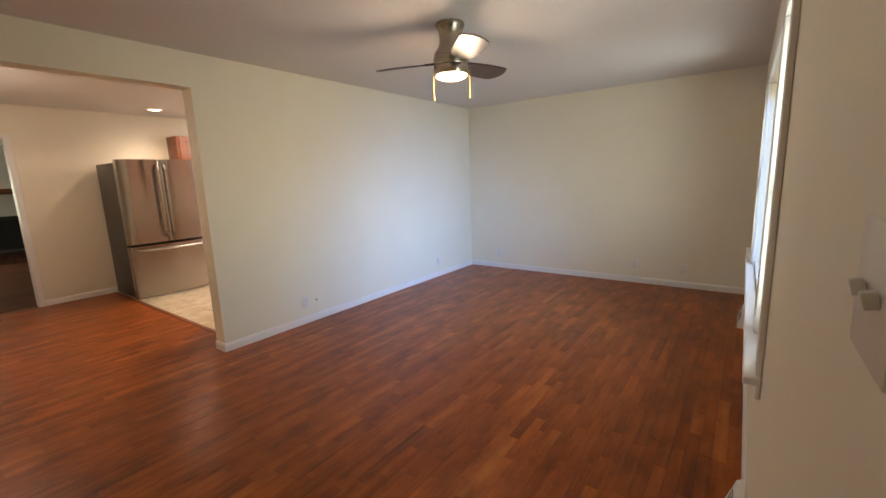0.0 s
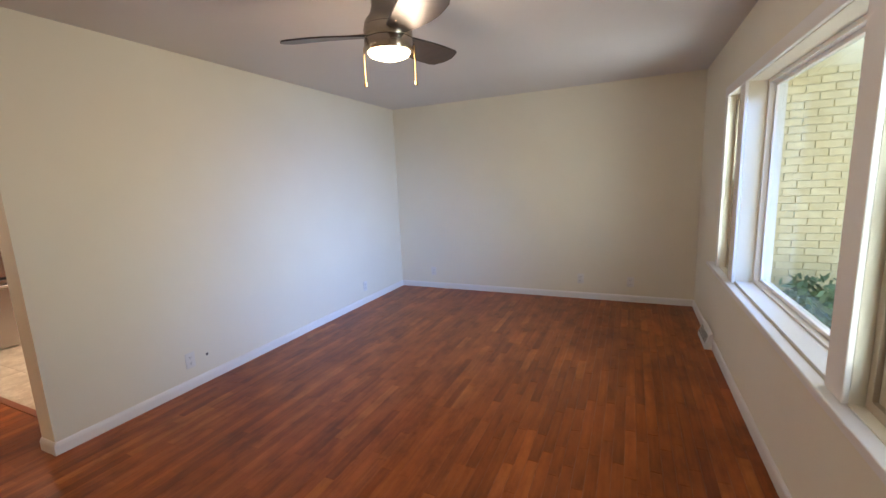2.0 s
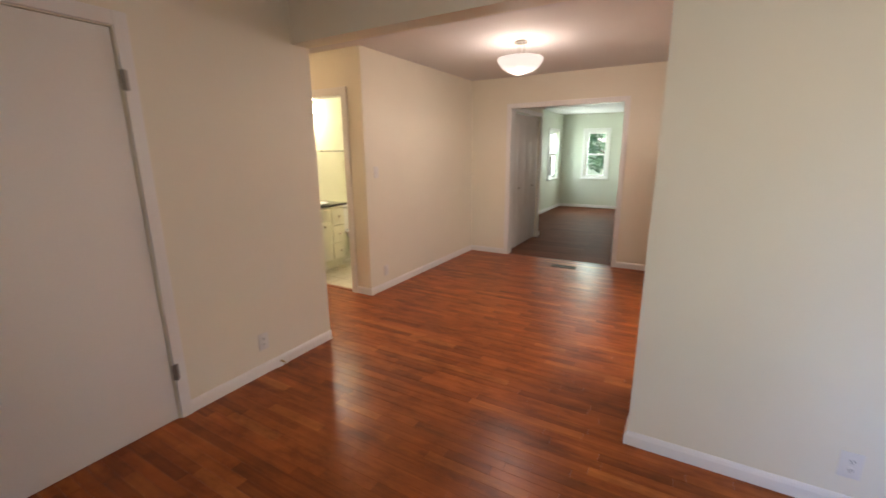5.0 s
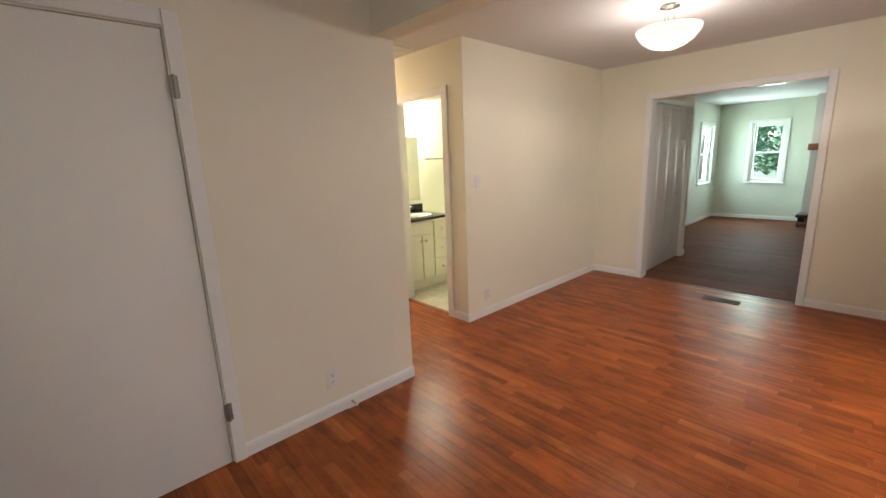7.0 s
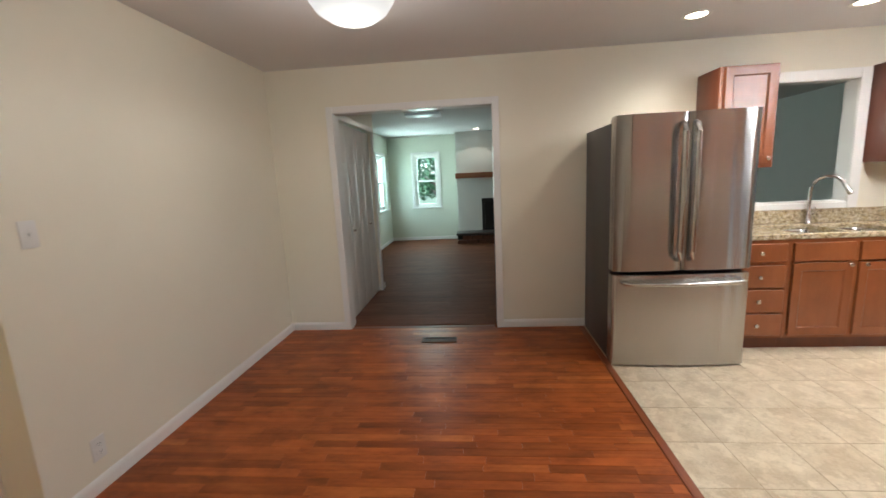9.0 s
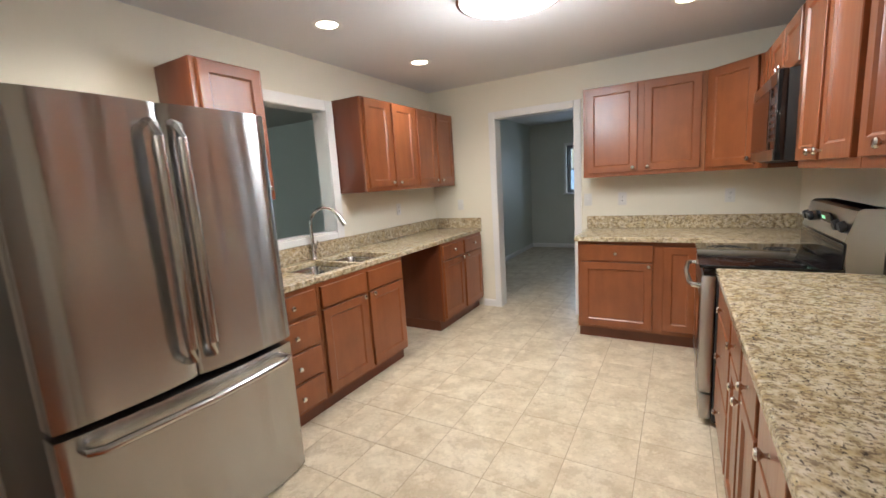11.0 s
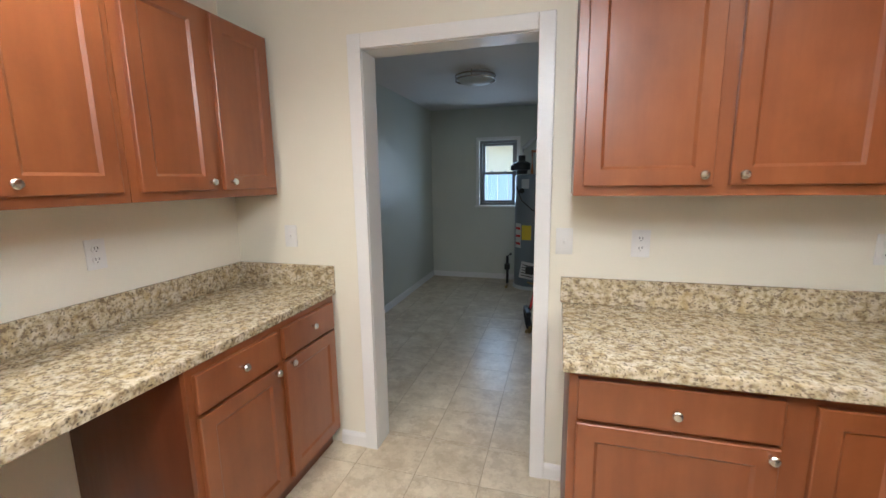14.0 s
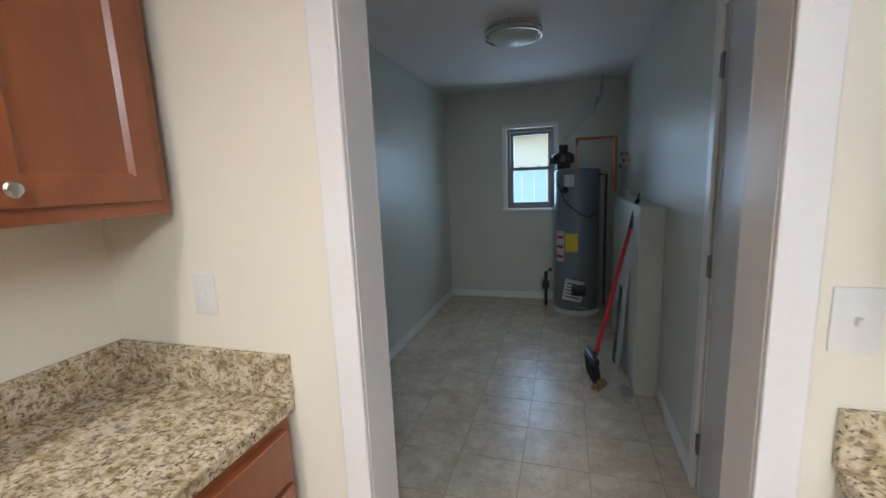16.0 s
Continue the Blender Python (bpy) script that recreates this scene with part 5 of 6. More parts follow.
part("energy_label", curved_label(240, 272, 0.67, 0.86), YELLOW, wh, "yellow energy label")
lw = part("warning_label", curved_label(208, 236, 0.56, 0.88), PAPER, wh, "white warning label")
for z in (0.70, 0.80, 0.90):
    part("print_bar", curved_label(210, 234, z - 0.1, z - 0.07, 0.2285), REDP, lw)
part("rating_label", curved_label(236, 262, 1.33, 1.45), PAPER, wh, "white rating label")
ml = part("manual_sheet", boxed(-0.13, 0.06, -0.252, -0.248, 0.14, 0.36, 0.0, pose(0, 0, 0.02, 0, 9, -8)), PAPER, wh, "white printed sheet", None)
for i in range(5):
    part("print_bar", boxed(-0.11, 0.04, -0.2536, -0.2522, 0.17 + i * 0.035, 0.182 + i * 0.035, 0.0, pose(0, 0, 0.02, 0, 9, -8)), RING, ml, "", None)
part("gas_valve", boxed(-0.05, 0.09, -0.33, -0.25, 0.24, 0.34, 0.012), BLACKP, wh, "black gas control")
part("cord", bar([(-0.19, -0.17, 1.36), (-0.12, -0.235, 1.18), (0.02, -0.258, 1.06), (0.12, -0.235, 1.02), (0.17, -0.19, 1.07)], 0.007, 8), BLACKP, wh, "black power cord")
part("drain_cock", bar([(-0.02, -0.25, 0.12), (0.02, -0.31, 0.12), (0.10, -0.33, 0.115)], 0.011, 8), BRASS, wh)
part("thermostat_dial", turned([(0, 0), (0.035, 0), (0.03, 0.02), (0, 0.02)], 18, Matrix.Rotation(radians(-122), 4, "Z") @ pose(0.228, 0, 1.30, 0, 90)), BLACKP, wh)
gas = thing("gas_line", (-5.905, 9.62, 0), "black iron gas pipe with a valve beside the water heater", "pipe")
part("pipe", bar([(0, 0.05, 0.04), (0, 0.02, 0.42), (0.05, -0.02, 0.46)], 0.018, 10), BLACKP, gas)
part("valve_body", boxed(-0.035, 0.035, -0.03, 0.05, 0.24, 0.32, 0.012), BLACKP, gas)
part("union", bar([(0, 0.0, 0.02), (0, -0.10, 0.02)], 0.02, 10), BRASS, gas)

bump_wall = structure("chase_utility", boxed(-5.265, UE - 0.001, 7.90, 9.35, 0, 1.235, 0.006), WALL_UTIL, "low boxed-in pipe chase along the wall", "wall")
board = thing("wall_board", (UE - 0.004, 9.40, 0), "white painted plumbing board behind the water heater", "panel")
part("board", boxed(-0.02, 0.0, 0.0, 0.60, 0.0, 1.28, 0.002), TRIM, board)
for i, (y, z) in enumerate(((9.62, 1.63), (9.66, 1.51), (9.46, 1.56), (9.5, 1.14))):
    v = thing("water_valve", (UE, y, z), "small dark water shut-off valve on the wall", "valve", "wall valves")
    part("stem", bar([(-0.001, 0, 0), (-0.06, 0, 0)], 0.009, 8), BRASS, v)
    part("handle", turned([(0, 0), (0.022, 0), (0.022, 0.012), (0, 0.012)], 14, pose(-0.06, 0, 0, 0, -90)), BLACKP, v)
panel = thing("breaker_panel", (UW, 7.62, 1.255), "dark grey electrical breaker panel on the wall", "breaker panel")
part("cover", boxed(0.0005, 0.022, 0, 0.36, 0, 0.79, 0.003), BLACKP, panel)
part("panel_door", boxed(0.0225, 0.028, 0.04, 0.32, 0.10, 0.70, 0.002), BLACKP, panel)
part("panel_latch", boxed(0.0285, 0.034, 0.05, 0.075, 0.38, 0.43, 0.002), RING, panel)

broom = thing("broom", (-5.50, 8.06, 0), "black angled broom with a red handle leaning on the chase", "broom")
top_b, low_b = Vector((0.265, 0.15, 1.265)), Vector((0.01, 0.0, 0.21))
part("handle", bar([low_b, top_b - (top_b - low_b) * 0.18], 0.014, 12), REDP, broom, "red metal handle")
part("grip", bar([top_b - (top_b - low_b) * 0.18, top_b], 0.0145, 12), BLACKP, broom, "black rubber grip")
part("hanger", bar([top_b, top_b + Vector((0.008, 0.006, 0.04))], 0.006, 8), BLACKP, broom)
bm = bmesh.new()
for k in range(9):
    s = k / 8
    box(bm, -0.020, 0.020, -0.125 + k * 0.029, -0.098 + k * 0.029, 0.002 + 0.02 * abs(s - 0.5), 0.16, 0.006, pose(0, 0, 0, 0, -8, 12))
part("bristles", bm, BRISTLE, broom, "flared black bristles")
part("head", boxed(-0.024, 0.024, -0.11, 0.12, 0.15, 0.205, 0.012, pose(0, 0, 0, 0, -6, 12)), BLACKP, broom)
part("socket", bar([(0.0, 0.0, 0.19), low_b + Vector((0.012, 0.01, 0.03))], 0.018, 10), BLACKP, broom)


def rag(name, m, material, label, seed, size):
    rnd = random.Random(seed)
    bm = bmesh.new()
    n = 12
    grid = []
    for i in range(n + 1):
        row = []
        for j in range(n + 1):
            u, v = i / n - 0.5, j / n - 0.5
            d = math.hypot(u, v)
            row.append(bm.verts.new((u * size * (1 + 0.3 * math.sin(7 * v + seed)), v * size * (1 + 0.3 * math.cos(6 * u + seed)), max(0.004, 0.075 * (1 - 1.7 * d) + 0.02 * noise.noise((u * 8 + seed, v * 8, 0.3)) + 0.012))))
        grid.append(row)
    for i in range(n):
        for j in range(n):
            bm.faces.new((grid[i][j], grid[i + 1][j], grid[i + 1][j + 1], grid[i][j + 1]))
    bmesh.ops.solidify(bm, geom=bm.faces[:], thickness=0.003)
    root = thing(name, m, label, "rag", "rags on the floor")
    part("cloth", bm, material, root, "", 60)


rag("rag", pose(-5.375, 7.88, 0.002, 0, 0, 30), CLOTH, "crumpled white rag on the floor beside the broom", 8, 0.19)
rag("rag", pose(-5.455, 7.93, 0.002, 0, 0, 70), TANCLOTH, "crumpled tan rag on the floor beside the broom", 8, 0.11)
for k, (x, y, z, ln) in enumerate(((-5.31, 8.30, 0.0, 0.75), (-5.33, 8.42, 0.0, 0.60))):
    dp = thing("duct_piece", (x, y, z), "grey metal piece leaning against the pipe chase", "metal piece", "leaning pieces")
    part("sheet", boxed(-0.006, 0.006, -0.05, 0.05, 0.0, ln, 0.002, pose(-0.01, 0, 0.002, 0, 4, 0)), RING if k else PAPER, dp)

# ---- bathroom ----
vb = thing("vanity_cabinet", pose(-4.80, -2.198, 0, 0, 0, 180), "cream painted bathroom vanity with doors and drawers", "vanity")
# local x runs west, front towards +y world (local -y)
part("body", boxed(0, 0.60, -0.50, -0.001, 0.10, 0.815, 0.002), VANITY, vb)
part("toe_kick", boxed(0, 0.60, -0.46, -0.44, 0.0, 0.10), VANITY, vb, "", None)
for a0, a1 in ((0.015, 0.182), (0.192, 0.36)):
    d = part("door", shaker(a0, a1, 0.13, 0.64, -0.518, 0.05, True), VANITY, vb, "", None)
    knob(d, a1 - 0.03 if a0 < 0.1 else a0 + 0.03, -0.518, 0.58)
part("false_front", shaker(0.015, 0.36, 0.66, 0.79, -0.518, 0.05, True), VANITY, vb, "", None)
for z0, z1 in ((0.13, 0.34), (0.355, 0.565), (0.58, 0.79)):
    d = part("drawer_front", shaker(0.375, 0.585, z0, z1, -0.518, 0.05, True), VANITY, vb, "", None)
    knob(d, 0.48, -0.518, (z0 + z1) / 2)
vt = thing("countertop", pose(-4.79, -2.198, 0.816, 0, 0, 180), "polished black granite vanity top with a white basin", "countertop")
part("slab", boxed(-0.01, 0.64, -0.54, -0.001, 0, 0.03, 0.004), BLACKGRAN, vt)
part("backsplash", boxed(-0.01, 0.64, -0.021, -0.001, 0.031, 0.13, 0.003), BLACKGRAN, vt)
part("basin", turned([(0.18, 0.0305), (0.20, 0.034), (0.195, 0.038), (0.17, 0.034), (0.10, 0.0315), (0, 0.031)], 30, Matrix.Translation((0.30, -0.28, 0)) @ Matrix.Diagonal((1.1, 0.85, 1, 1))), CERAMIC, vt, "white oval basin")
bf = thing("bath_faucet", pose(-5.09, -2.27, 0.847, 0, 0, 180), "chrome bathroom faucet on the vanity top", "faucet")
part("body", boxed(-0.08, 0.08, -0.185, -0.135, 0, 0.02, 0.006), STEEL_P, bf)
part("spout", bar([(0, -0.16, 0.015), (0, -0.17, 0.10), (0, -0.21, 0.125), (0, -0.27, 0.10)], 0.012, 10), STEEL_P, bf)
mr = thing("wall_mirror", (-5.11, -2.199, 1.0), "plain frameless bathroom wall mirror", "mirror")
part("mirror_glass", boxed(-0.30, 0.31, 0.0, 0.006, 0, 0.77), MIRROR, mr, "", None)
vl = thing("vanity_light", (-5.27, -2.199, 2.05), "lit bathroom light bar with glass shades", "wall light")
part("back_plate", boxed(-0.24, 0.24, 0.0, 0.025, -0.04, 0.04, 0.004), NICKEL, vl)
for x in (-0.15, 0.0, 0.15):
    arm = part("arm", bar([(x, 0.02, 0.02), (x, 0.09, 0.04), (x, 0.11, 0.01)], 0.008, 8), NICKEL, vl)
    part("shade", turned([(0.028, 0.02), (0.035, 0.0), (0.055, -0.06), (0.062, -0.085), (0.055, -0.085), (0.03, -0.01), (0.0, 0.015)], 20, Matrix.Translation((x, 0.11, 0))), BATH_GLOW, arm, "glowing bell-shaped glass shade").visible_shadow = False
tb = thing("towel_bar", (-5.75, -2.199, 1.50), "chrome towel bar on the bathroom wall", "towel bar")
part("rail", bar([(-0.24, 0.06, 0), (0.24, 0.06, 0)], 0.008, 10), STEEL_P, tb)
for x in (-0.24, 0.24):
    part("post", bar([(x, 0.0, 0), (x, 0.065, 0)], 0.013, 10), STEEL_P, tb)
to = thing("toilet", (-5.80, -2.18, 0), "white ceramic toilet beside the vanity", "toilet")
part("tank", boxed(-0.22, 0.22, 0.01, 0.20, 0.36, 0.72, 0.02), CERAMIC, to)
part("tank_lid", boxed(-0.235, 0.235, 0.0, 0.215, 0.721, 0.755, 0.012), CERAMIC, to)
part("bowl", turned([(0.10, 0.0), (0.12, 0.01), (0.11, 0.12), (0.13, 0.24), (0.185, 0.35), (0.19, 0.385), (0, 0.385)], 28, Matrix.Translation((0, 0.42, 0)) @ Matrix.Diagonal((1, 1.25, 1, 1))), CERAMIC, to)
part("seat", turned([(0.0, 0.387), (0.195, 0.387), (0.20, 0.40), (0.19, 0.415), (0, 0.418)], 28, Matrix.Translation((0, 0.42, 0)) @ Matrix.Diagonal((1, 1.25, 1, 1))), CERAMIC, to)

# ---- fireplace in the family room ----
ch = tagged(new("chimney_breast", mesh_of("chimney_breast", boxed(FX + 0.001, -12.33, 0.81, 2.75, 0, FH - 0.001), PBRICK)), "white painted brick chimney breast", "fireplace", "", "structure")
hearth = thing("hearth", (-12.33, 0.80, 0), "raised brick hearth with a dark slate top", "hearth")
part("slate_top", boxed(0.002, 0.46, -0.02, 1.98, 0.19, 0.245, 0.008), SLATE, hearth)
for row in range(2):
    for i in range(9):
        y0 = i * 0.22 + (0.11 if row else 0.0)
        part("brick", boxed(0.30, 0.425, y0, min(1.96, y0 + 0.205), 0.004 + row * 0.093, 0.088 + row * 0.093, 0.004), HBRICK, hearth, "", None)
part("core", boxed(0.002, 0.295, 0.0, 1.96, 0.0, 0.189), FLAT_BLACK, hearth, "", None)
mt = thing("mantel_shelf", (-12.33, 0.79, 1.395), "brown stained oak mantel beam", "mantel")
part("beam", boxed(0.001, 0.20, 0, 1.98, 0, 0.115, 0.008), MANTEL, mt)
fb = thing("firebox", (-12.329, 1.34, 0.246), "dark metal fireplace surround with a flat black sheet for the opening", "fireplace")
part("surround", cells(bmesh.new(), (0.001, 0.03), (0, 0.07, 0.83, 0.90), (0, 0.62, 0.70), lambda x, y, z: not (0.07 < y < 0.83 and z < 0.62)), BLACKP, fb, "", None)
# Flat black sheet stands in for the unlit depth of the firebox.
part("opening", boxed(0.0015, 0.008, 0.071, 0.829, 0.001, 0.619), FLAT_BLACK, fb, "", None)

# ---- outside ----
structure("ground", boxed(-300, 300, -300, 300, -0.62, -0.45), GRASS, "green lawn and ground", "ground")
structure("porch_floor", boxed(EW + 0.2, 3.2, -1.0, 5.7, -0.44, -0.12), CONCRETE, "grey concrete porch floor", "porch")
structure("porch_ceiling", boxed(EW + 0.2, 1.05, -1.0, 5.7, 2.40, 2.5), SOFFIT, "white boarded eave soffit", "ceiling")
bw = tagged(new("brick_wing", mesh_of("brick_wing", boxed(EW + 0.2, 4.2, 5.74, 6.4, -0.44, 2.7), MORTAR)), "buff brick wing of the house", "wall", "", "structure")
BRICK = mesh_of("brick", boxed(-0.0965, 0.0965, -0.010, 0.004, -0.0300, 0.0300, 0.003), YBRICK)
for row in range(40):
    for i in range(7):
        ob = new("brick", BRICK)
        ob.parent = bw
        ob.location = (0.433 + i * 0.2005 + (0.10 if row % 2 else 0), 5.738, -0.40 + row * 0.068)


def leaves(bm, centre, radius, count, size, rnd, squash=0.8):
    for _ in range(count):
        d = Vector((rnd.gauss(0, 1), rnd.gauss(0, 1), rnd.gauss(0, 1))).normalized() * radius * (0.35 + 0.65 * rnd.random())
        p = Vector(centre) + Vector((d.x, d.y, d.z * squash))
        a, b = Vector((rnd.uniform(-1, 1), rnd.uniform(-1, 1), rnd.uniform(-1, 1))).normalized(), Vector((rnd.uniform(-1, 1), rnd.uniform(-1, 1), rnd.uniform(-1, 1))).normalized()
        s = size * rnd.uniform(0.6, 1.3)
        vs = [bm.verts.new(p + q) for q in (a * s, b * s * 0.45, -a * s, -b * s * 0.45)]
        bm.faces.new(vs)


def tree(x, y, height, seed):
    rnd = random.Random(seed)
    root = thing("tree", (x, y, -0.45), "leafy green garden tree", "tree", "garden trees")
    bm = bmesh.new()
    tube(bm, [(0, 0, 0), (0.05, 0.03, height * 0.3), (0.0, 0.1, height * 0.6), (0.1, 0.05, height * 0.85)], [0.16, 0.13, 0.09, 0.03], 10)
    crown = bmesh.new()
    for k in range(9):
        a = rnd.uniform(0, 6.28)
        z = height * rnd.uniform(0.3, 0.75)
        tip = (math.cos(a) * height * 0.28, math.sin(a) * height * 0.28, z + height * 0.16)
        tube(bm, [(0.03, 0.05, z), ((0.03 + tip[0]) / 2, (0.05 + tip[1]) / 2, z + height * 0.11), tip], [0.05, 0.035, 0.012], 6)
        leaves(crown, tip, height * rnd.uniform(0.13, 0.22), 420, 0.10, rnd)
    part("trunk", bm, BARK, root)
    part("crown", crown, LEAF, root, "dense green leaves", None)


for k, (x, y, h_) in enumerate(((-18.5, 0.9, 6.0), (-20.5, -2.6, 7.0), (-17.6, -2.4, 4.5), (-22, 3.2, 8.0), (-12.6, -6.5, 6.0), (-14.5, -7.2, 7.0), (-16.5, 0.0, 3.2), (-10.8, -7.5, 6.5))):
    tree(x, y, h_, 11 + k)


def shrub(x, y, z, r, seed, label="round green shrub beside the porch"):
    rnd = random.Random(seed)
    root = thing("shrub", (x, y, z), label, "shrub", "garden shrubs")
    bm = bmesh.new()
    leaves(bm, (0, 0, r * 0.8), r, 900, 0.055, rnd, 0.85)
    part("leaves", bm, LEAF, root, "", None)
    part("stem", bar([(0, 0, 0), (0.02, 0.01, r)], 0.02, 8), BARK, root)


shrub(0.9, 5.25, -0.12, 0.42, 51)
for k, (x, y) in enumerate(((-15.2, -0.8), (-15.4, 0.2), (-15.3, 1.1), (-15.0, -1.8))):
    shrub(x, y, -0.45, 0.75, 70 + k, "green shrub outside the family room window")
# Unseen overhangs; the utility one is added to keep sun off its window.
structure("added_eave_utility", boxed(UW - 0.3, UE + 0.6, UN + 0.15, UN + 0.75, 2.40, 2.5), SOFFIT, "white boarded eave soffit", "eave")
structure("eave_family", boxed(FX - 0.75, FX - 0.15, -1.5, 6.3, 2.40, 2.5), SOFFIT, "white boarded eave soffit", "eave")
# Unseen fitting, added to carry the assumed hall lamp.
hall_lamp = thing("hall_light", (-4.12, -2.5, H), "small lit flush dome light assumed out of view in the hallway", "ceiling light")
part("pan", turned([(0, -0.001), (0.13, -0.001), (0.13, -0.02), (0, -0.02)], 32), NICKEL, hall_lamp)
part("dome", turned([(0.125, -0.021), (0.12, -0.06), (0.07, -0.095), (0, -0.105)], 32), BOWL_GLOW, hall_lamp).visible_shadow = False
nh = thing("neighbour_house", (-6.0, 14.2, -0.45), "yellow neighbouring house with a pale eave", "house")
part("wall", boxed(-6, 5, 0, 4, 0, 2.75), YSIDING, nh, "yellow siding")
part("fascia", boxed(-6.3, 5.3, -0.45, -0.40, 2.72, 2.92), SOFFIT, nh, "white fascia")
part("roof", boxed(-6.3, 5.3, -0.45, 4.4, 2.93, 3.10), ROOF, nh, "grey shingle roof")
fence = thing("fence", (-6.0, 12.2, -0.45), "pale painted garden fence", "fence")
for k in range(26):
    part("board", boxed(-2.6 + k * 0.2, -2.415 + k * 0.2, 0, 0.02, 0.02, 2.02, 0.004), PALEBLUE, fence, "", None)
part("rail", boxed(-2.6, 2.6, 0.021, 0.06, 0.4, 0.48), PALEBLUE, fence)
gh = thing("garden_house", (-27, 4.0, -0.45), "distant pale house among the trees", "house")
part("wall", boxed(-3, 3, -3.5, 3.5, 0, 2.8), SOFFIT, gh)
part("roof", boxed(-3.4, 3.4, -4, 4, 2.81, 3.3), ROOF, gh)

# ---- floors ----
rnd = random.Random(5)
OAK_AREA = [(PW + 0.001, EW - 0.001, SF, NF), (PK - 0.001, PW + 0.001, SF, 2.0), (WK + 0.001, PK - 0.001, -0.60, 2.17), (-4.60, PK, -4.2, -0.60)]
floor_oak = structure("floor_oak", cells(bmesh.new(), sorted({WK, -4.60, PK, PW, EW}), sorted({-4.2, -0.60, SF, 2.01, 2.17, NF}), (-0.12, 0.0035), lambda x, y, z: (x > PW or (y < 2.01 and x > PK and y > SF) or (x < PK and y < 2.17 and y > -0.60) or (-4.60 < x < PK and y < -0.60))), JOINT, "reddish-brown oak strip floor", "floor")
PLANK_W = 0.0575
LENGTHS = [0.24, 0.32, 0.41, 0.52, 0.66]
PLANKS = {}


def plank_mesh(w, ln):
    key = (round(w, 3), round(ln, 3))
    if key not in PLANKS:
        g = 0.0003
        bm = bmesh.new()
        lo = [bm.verts.new(p) for p in ((g, g, 0), (w - g, g, 0), (w - g, ln - g, 0), (g, ln - g, 0))]
        e = 0.0006
        hi = [bm.verts.new(p) for p in ((e, e, 0.007), (w - e, e, 0.007), (w - e, ln - e, 0.007), (e, ln - e, 0.007))]
        for i in range(4):
            bm.faces.new((lo[i], lo[(i + 1) % 4], hi[(i + 1) % 4], hi[i]))
        bm.faces.new(hi)
        PLANKS[key] = mesh_of("plank", bm, OAK)
    return PLANKS[key]


verts, faces, singles = [], [], 0


def oak_ok(x, y):
    return (x > PW and SF < y < NF) or (PK - 0.005 < x <= PW and SF < y < 2.0) or (x <= PK and -0.60 < y < 2.165) or (-4.60 < x <= PK and -4.2 < y <= -0.6)


def spans(x):
    if x > PW:
        return [(SF, NF)]
    if x > PK:
        return [(SF, 2.0)]
    return [(-4.2 if x > -4.60 else -0.60, 2.165)]


x = WK + 0.002
while x + PLANK_W < EW:
    for lo_y, hi_y in spans(x + PLANK_W / 2):
        y = lo_y - rnd.uniform(0, 0.3)
        while y < hi_y:
            ln = rnd.choice(LENGTHS)
            a, b = max(y, lo_y), min(y + ln, hi_y)
            y += ln
            if b - a < 0.03:
                continue
            near = (-1.35 < x < -0.35 and 1.9 < a < 3.6) or (-5.6 < x < -4.6 and 0.1 < a < 1.9)
            if near and singles < 300 and abs((b - a) - ln) < 1e-6:
                ob = new("plank", plank_mesh(PLANK_W, ln))
                ob.parent = floor_oak
                ob.location = (x, a, 0.003)
                singles += 1
            else:
                n = len(verts)
                g, e = 0.0003, 0.0006
                dz = rnd.uniform(-0.0003, 0.0003)
                verts += [(x + g, a + g, 0.003), (x + PLANK_W - g, a + g, 0.003), (x + PLANK_W - g, b - g, 0.003), (x + g, b - g, 0.003),
                          (x + e, a + e, 0.010 + dz), (x + PLANK_W - e, a + e, 0.010 + dz), (x + PLANK_W - e, b - e, 0.010 + dz), (x + e, b - e, 0.010 + dz)]
                faces += [(n, n + 1, n + 5, n + 4), (n + 1, n + 2, n + 6, n + 5), (n + 2, n + 3, n + 7, n + 6), (n + 3, n, n + 4, n + 7), (n + 4, n + 5, n + 6, n + 7)]
    x += PLANK_W
me = bpy.data.meshes.new("planks")
me.from_pydata(verts, [], faces)
me.materials.append(OAK_REST)
rest = new("planks", me)
rest.parent = floor_oak
rest["kind"] = "stuff"
# transition strips
structure("floor_strip_kitchen", boxed(WK + 0.001, PK, 2.17, 2.215, -0.05, 0.0125, 0.004), OAK_TRIM, "oak reducer strip between wood and tile", "trim")
structure("floor_strip_family", boxed(WK - 0.06, WK + 0.002, 0.018, 1.397, -0.05, 0.012, 0.004), MANTEL, "wooden threshold of the family room", "trim")
structure("floor_strip_bath", boxed(-4.66, -4.61, -1.554, -0.854, -0.05, 0.012, 0.004), OAK_TRIM, "wooden threshold of the bathroom", "trim")


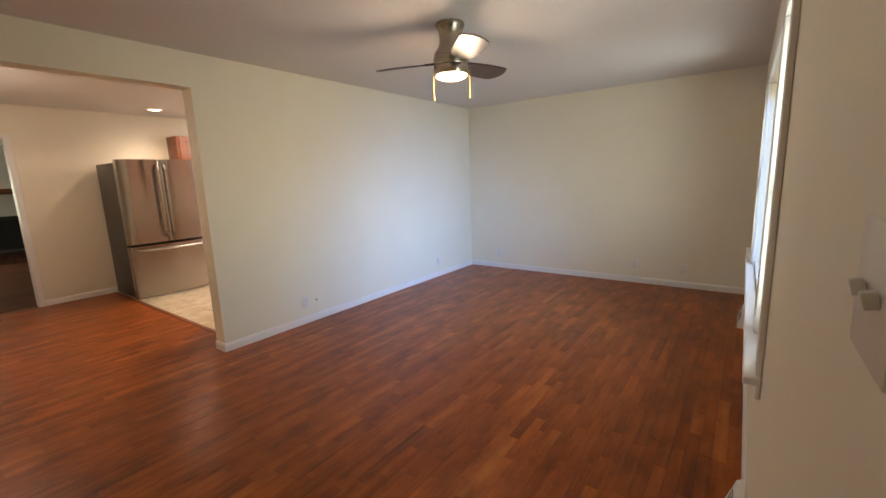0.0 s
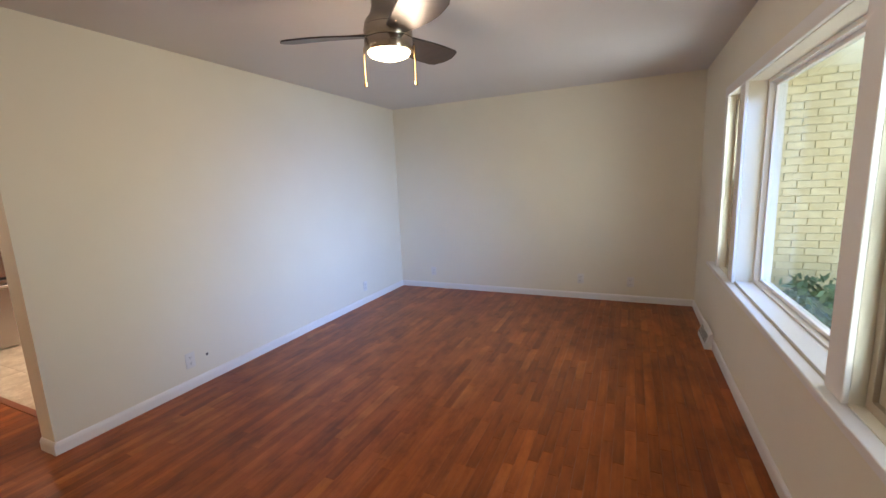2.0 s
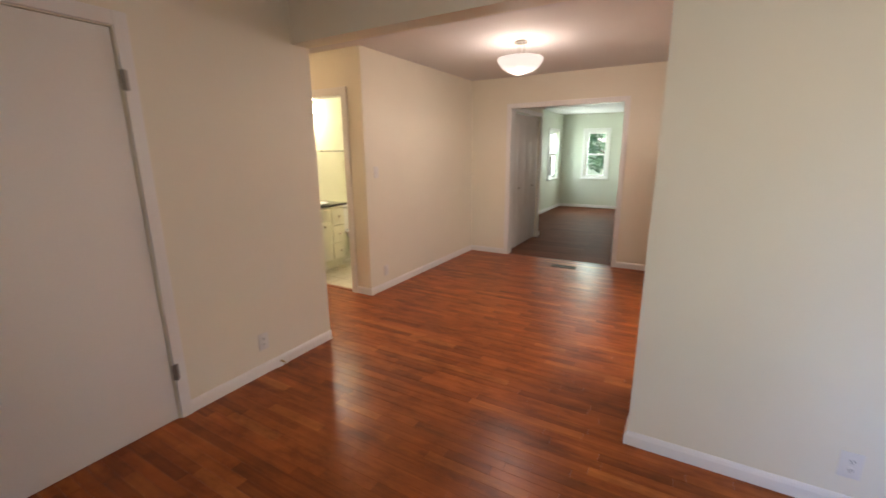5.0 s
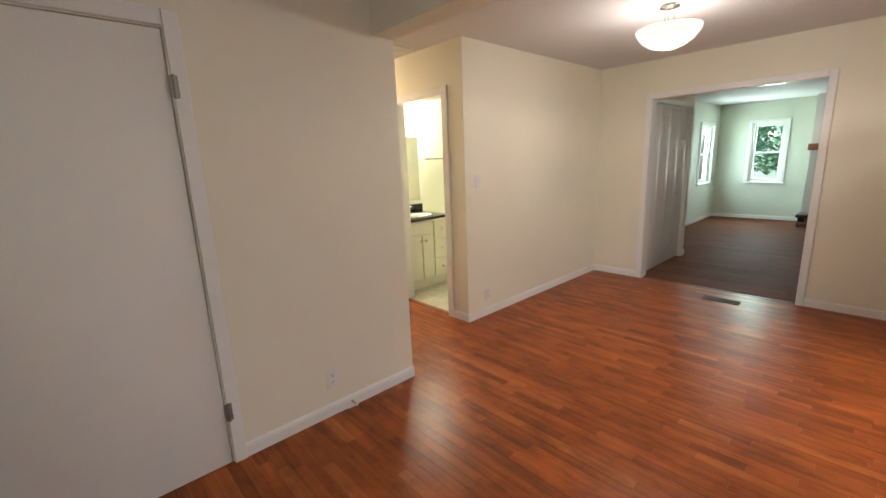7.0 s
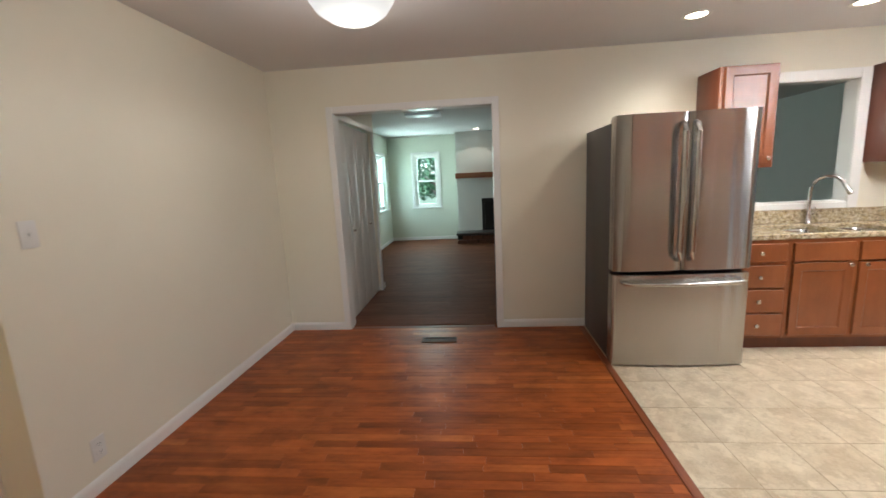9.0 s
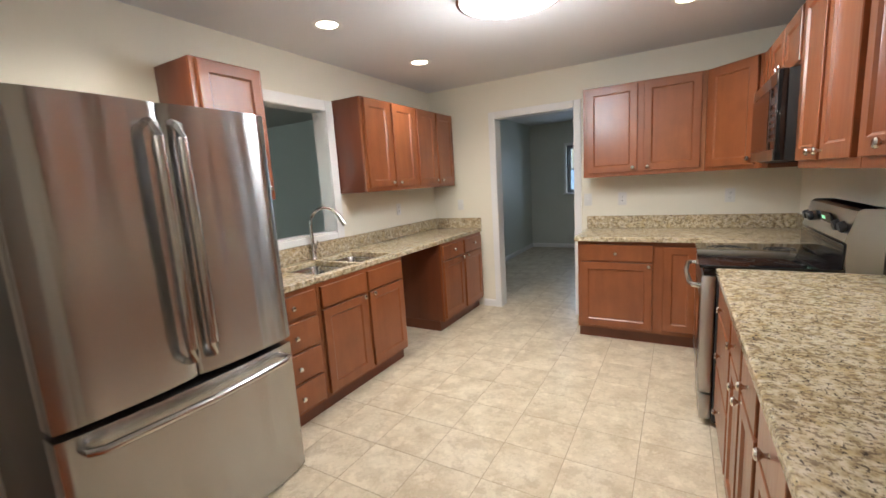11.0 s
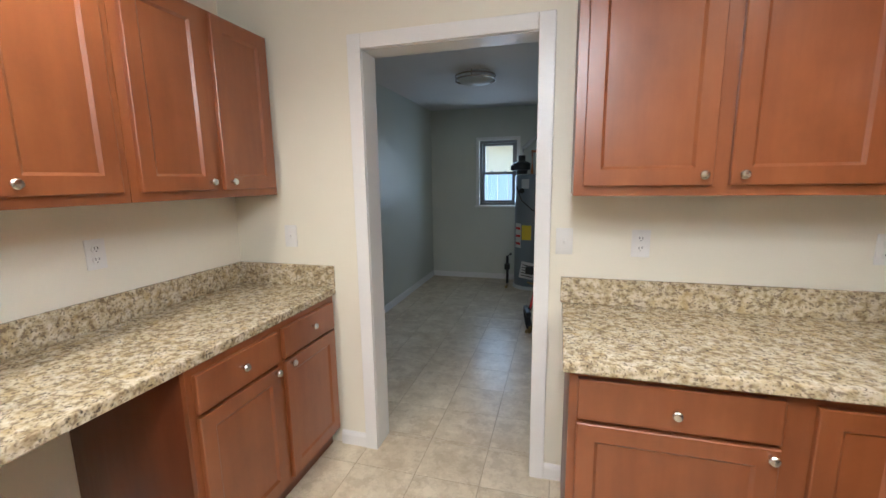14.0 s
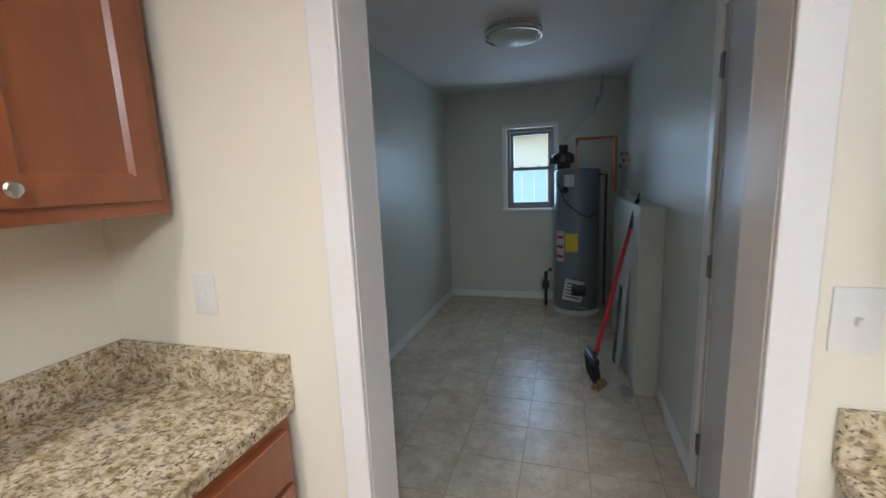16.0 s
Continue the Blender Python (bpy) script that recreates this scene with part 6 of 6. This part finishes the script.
def tiled(name, xs, ys, material, grout, label, top=0.006, keep=lambda x, y: True):
    base = structure(name, boxed(xs[0], xs[-1], ys[0], ys[-1], -0.12, top - 0.0015), grout, label, "floor")
    memo = {}
    for x0, x1 in zip(xs, xs[1:]):
        for y0, y1 in zip(ys, ys[1:]):
            w, l = round(x1 - x0, 4), round(y1 - y0, 4)
            if (w, l) not in memo:
                memo[w, l] = mesh_of("tile", boxed(0.002, w - 0.002, 0.002, l - 0.002, -0.006, 0.0, 0.0012), material)
            ob = new("tile", memo[w, l])
            ob.parent = base
            ob.location = (x0, y0, top)
    return base


def marks(lo, hi, start, step):
    out = [lo]
    k = math.ceil((lo + 0.02 - start) / step)
    while start + k * step < hi - 0.02:
        out.append(start + k * step)
        k += 1
    return out + [hi]


tiled("floor_kitchen", marks(WK, PK, -4.93, 0.325), marks(2.216, NF + 0.13, 5.55, 0.305), TILE, GROUT, "cream stone-look tile floor of the kitchen")
tiled("floor_utility", marks(UW, UE, -4.93, 0.325), marks(NF + 0.13, UN, 5.55, 0.305), TILE, GROUT, "cream stone-look tile floor of the utility room")
tiled("floor_bath", marks(WK, -4.66, -4.9, 0.31), marks(-2.20, -0.72, -1.0, 0.31), BTILE, GROUT, "pale tile floor of the bathroom")
fam = structure("floor_family", boxed(FX, WK - 0.06, -0.78, 6.0, -0.12, 0.0035), JOINT, "dark grey-brown plank floor of the family room", "floor")
LAM = mesh_of("plank", boxed(0.0006, 0.1494, 0.0006, 1.1994, 0.0, 0.0065, 0.0008), LAMI)
x = FX + 0.005
count = 0
bm_rest = bmesh.new()
while x + 0.15 < WK - 0.05:
    y = -0.78 - rnd.uniform(0.05, 1.0)
    while y < 6.0:
        if y > -0.78 and y + 1.2 < 6.0 and y < 3.4:
            ob = new("plank", LAM)
            ob.parent = fam
            ob.location = (x, y, 0.003)
        else:
            box(bm_rest, x + 0.0006, x + 0.1494, max(y, -0.78) + 0.0006, min(y + 1.2, 6.0) - 0.0006, 0.003, 0.0095)
        y += 1.2
    x += 0.15
rest2 = new("planks", mesh_of("planks", bm_rest, LAMI))
rest2.parent = fam
rest2["kind"] = "stuff"
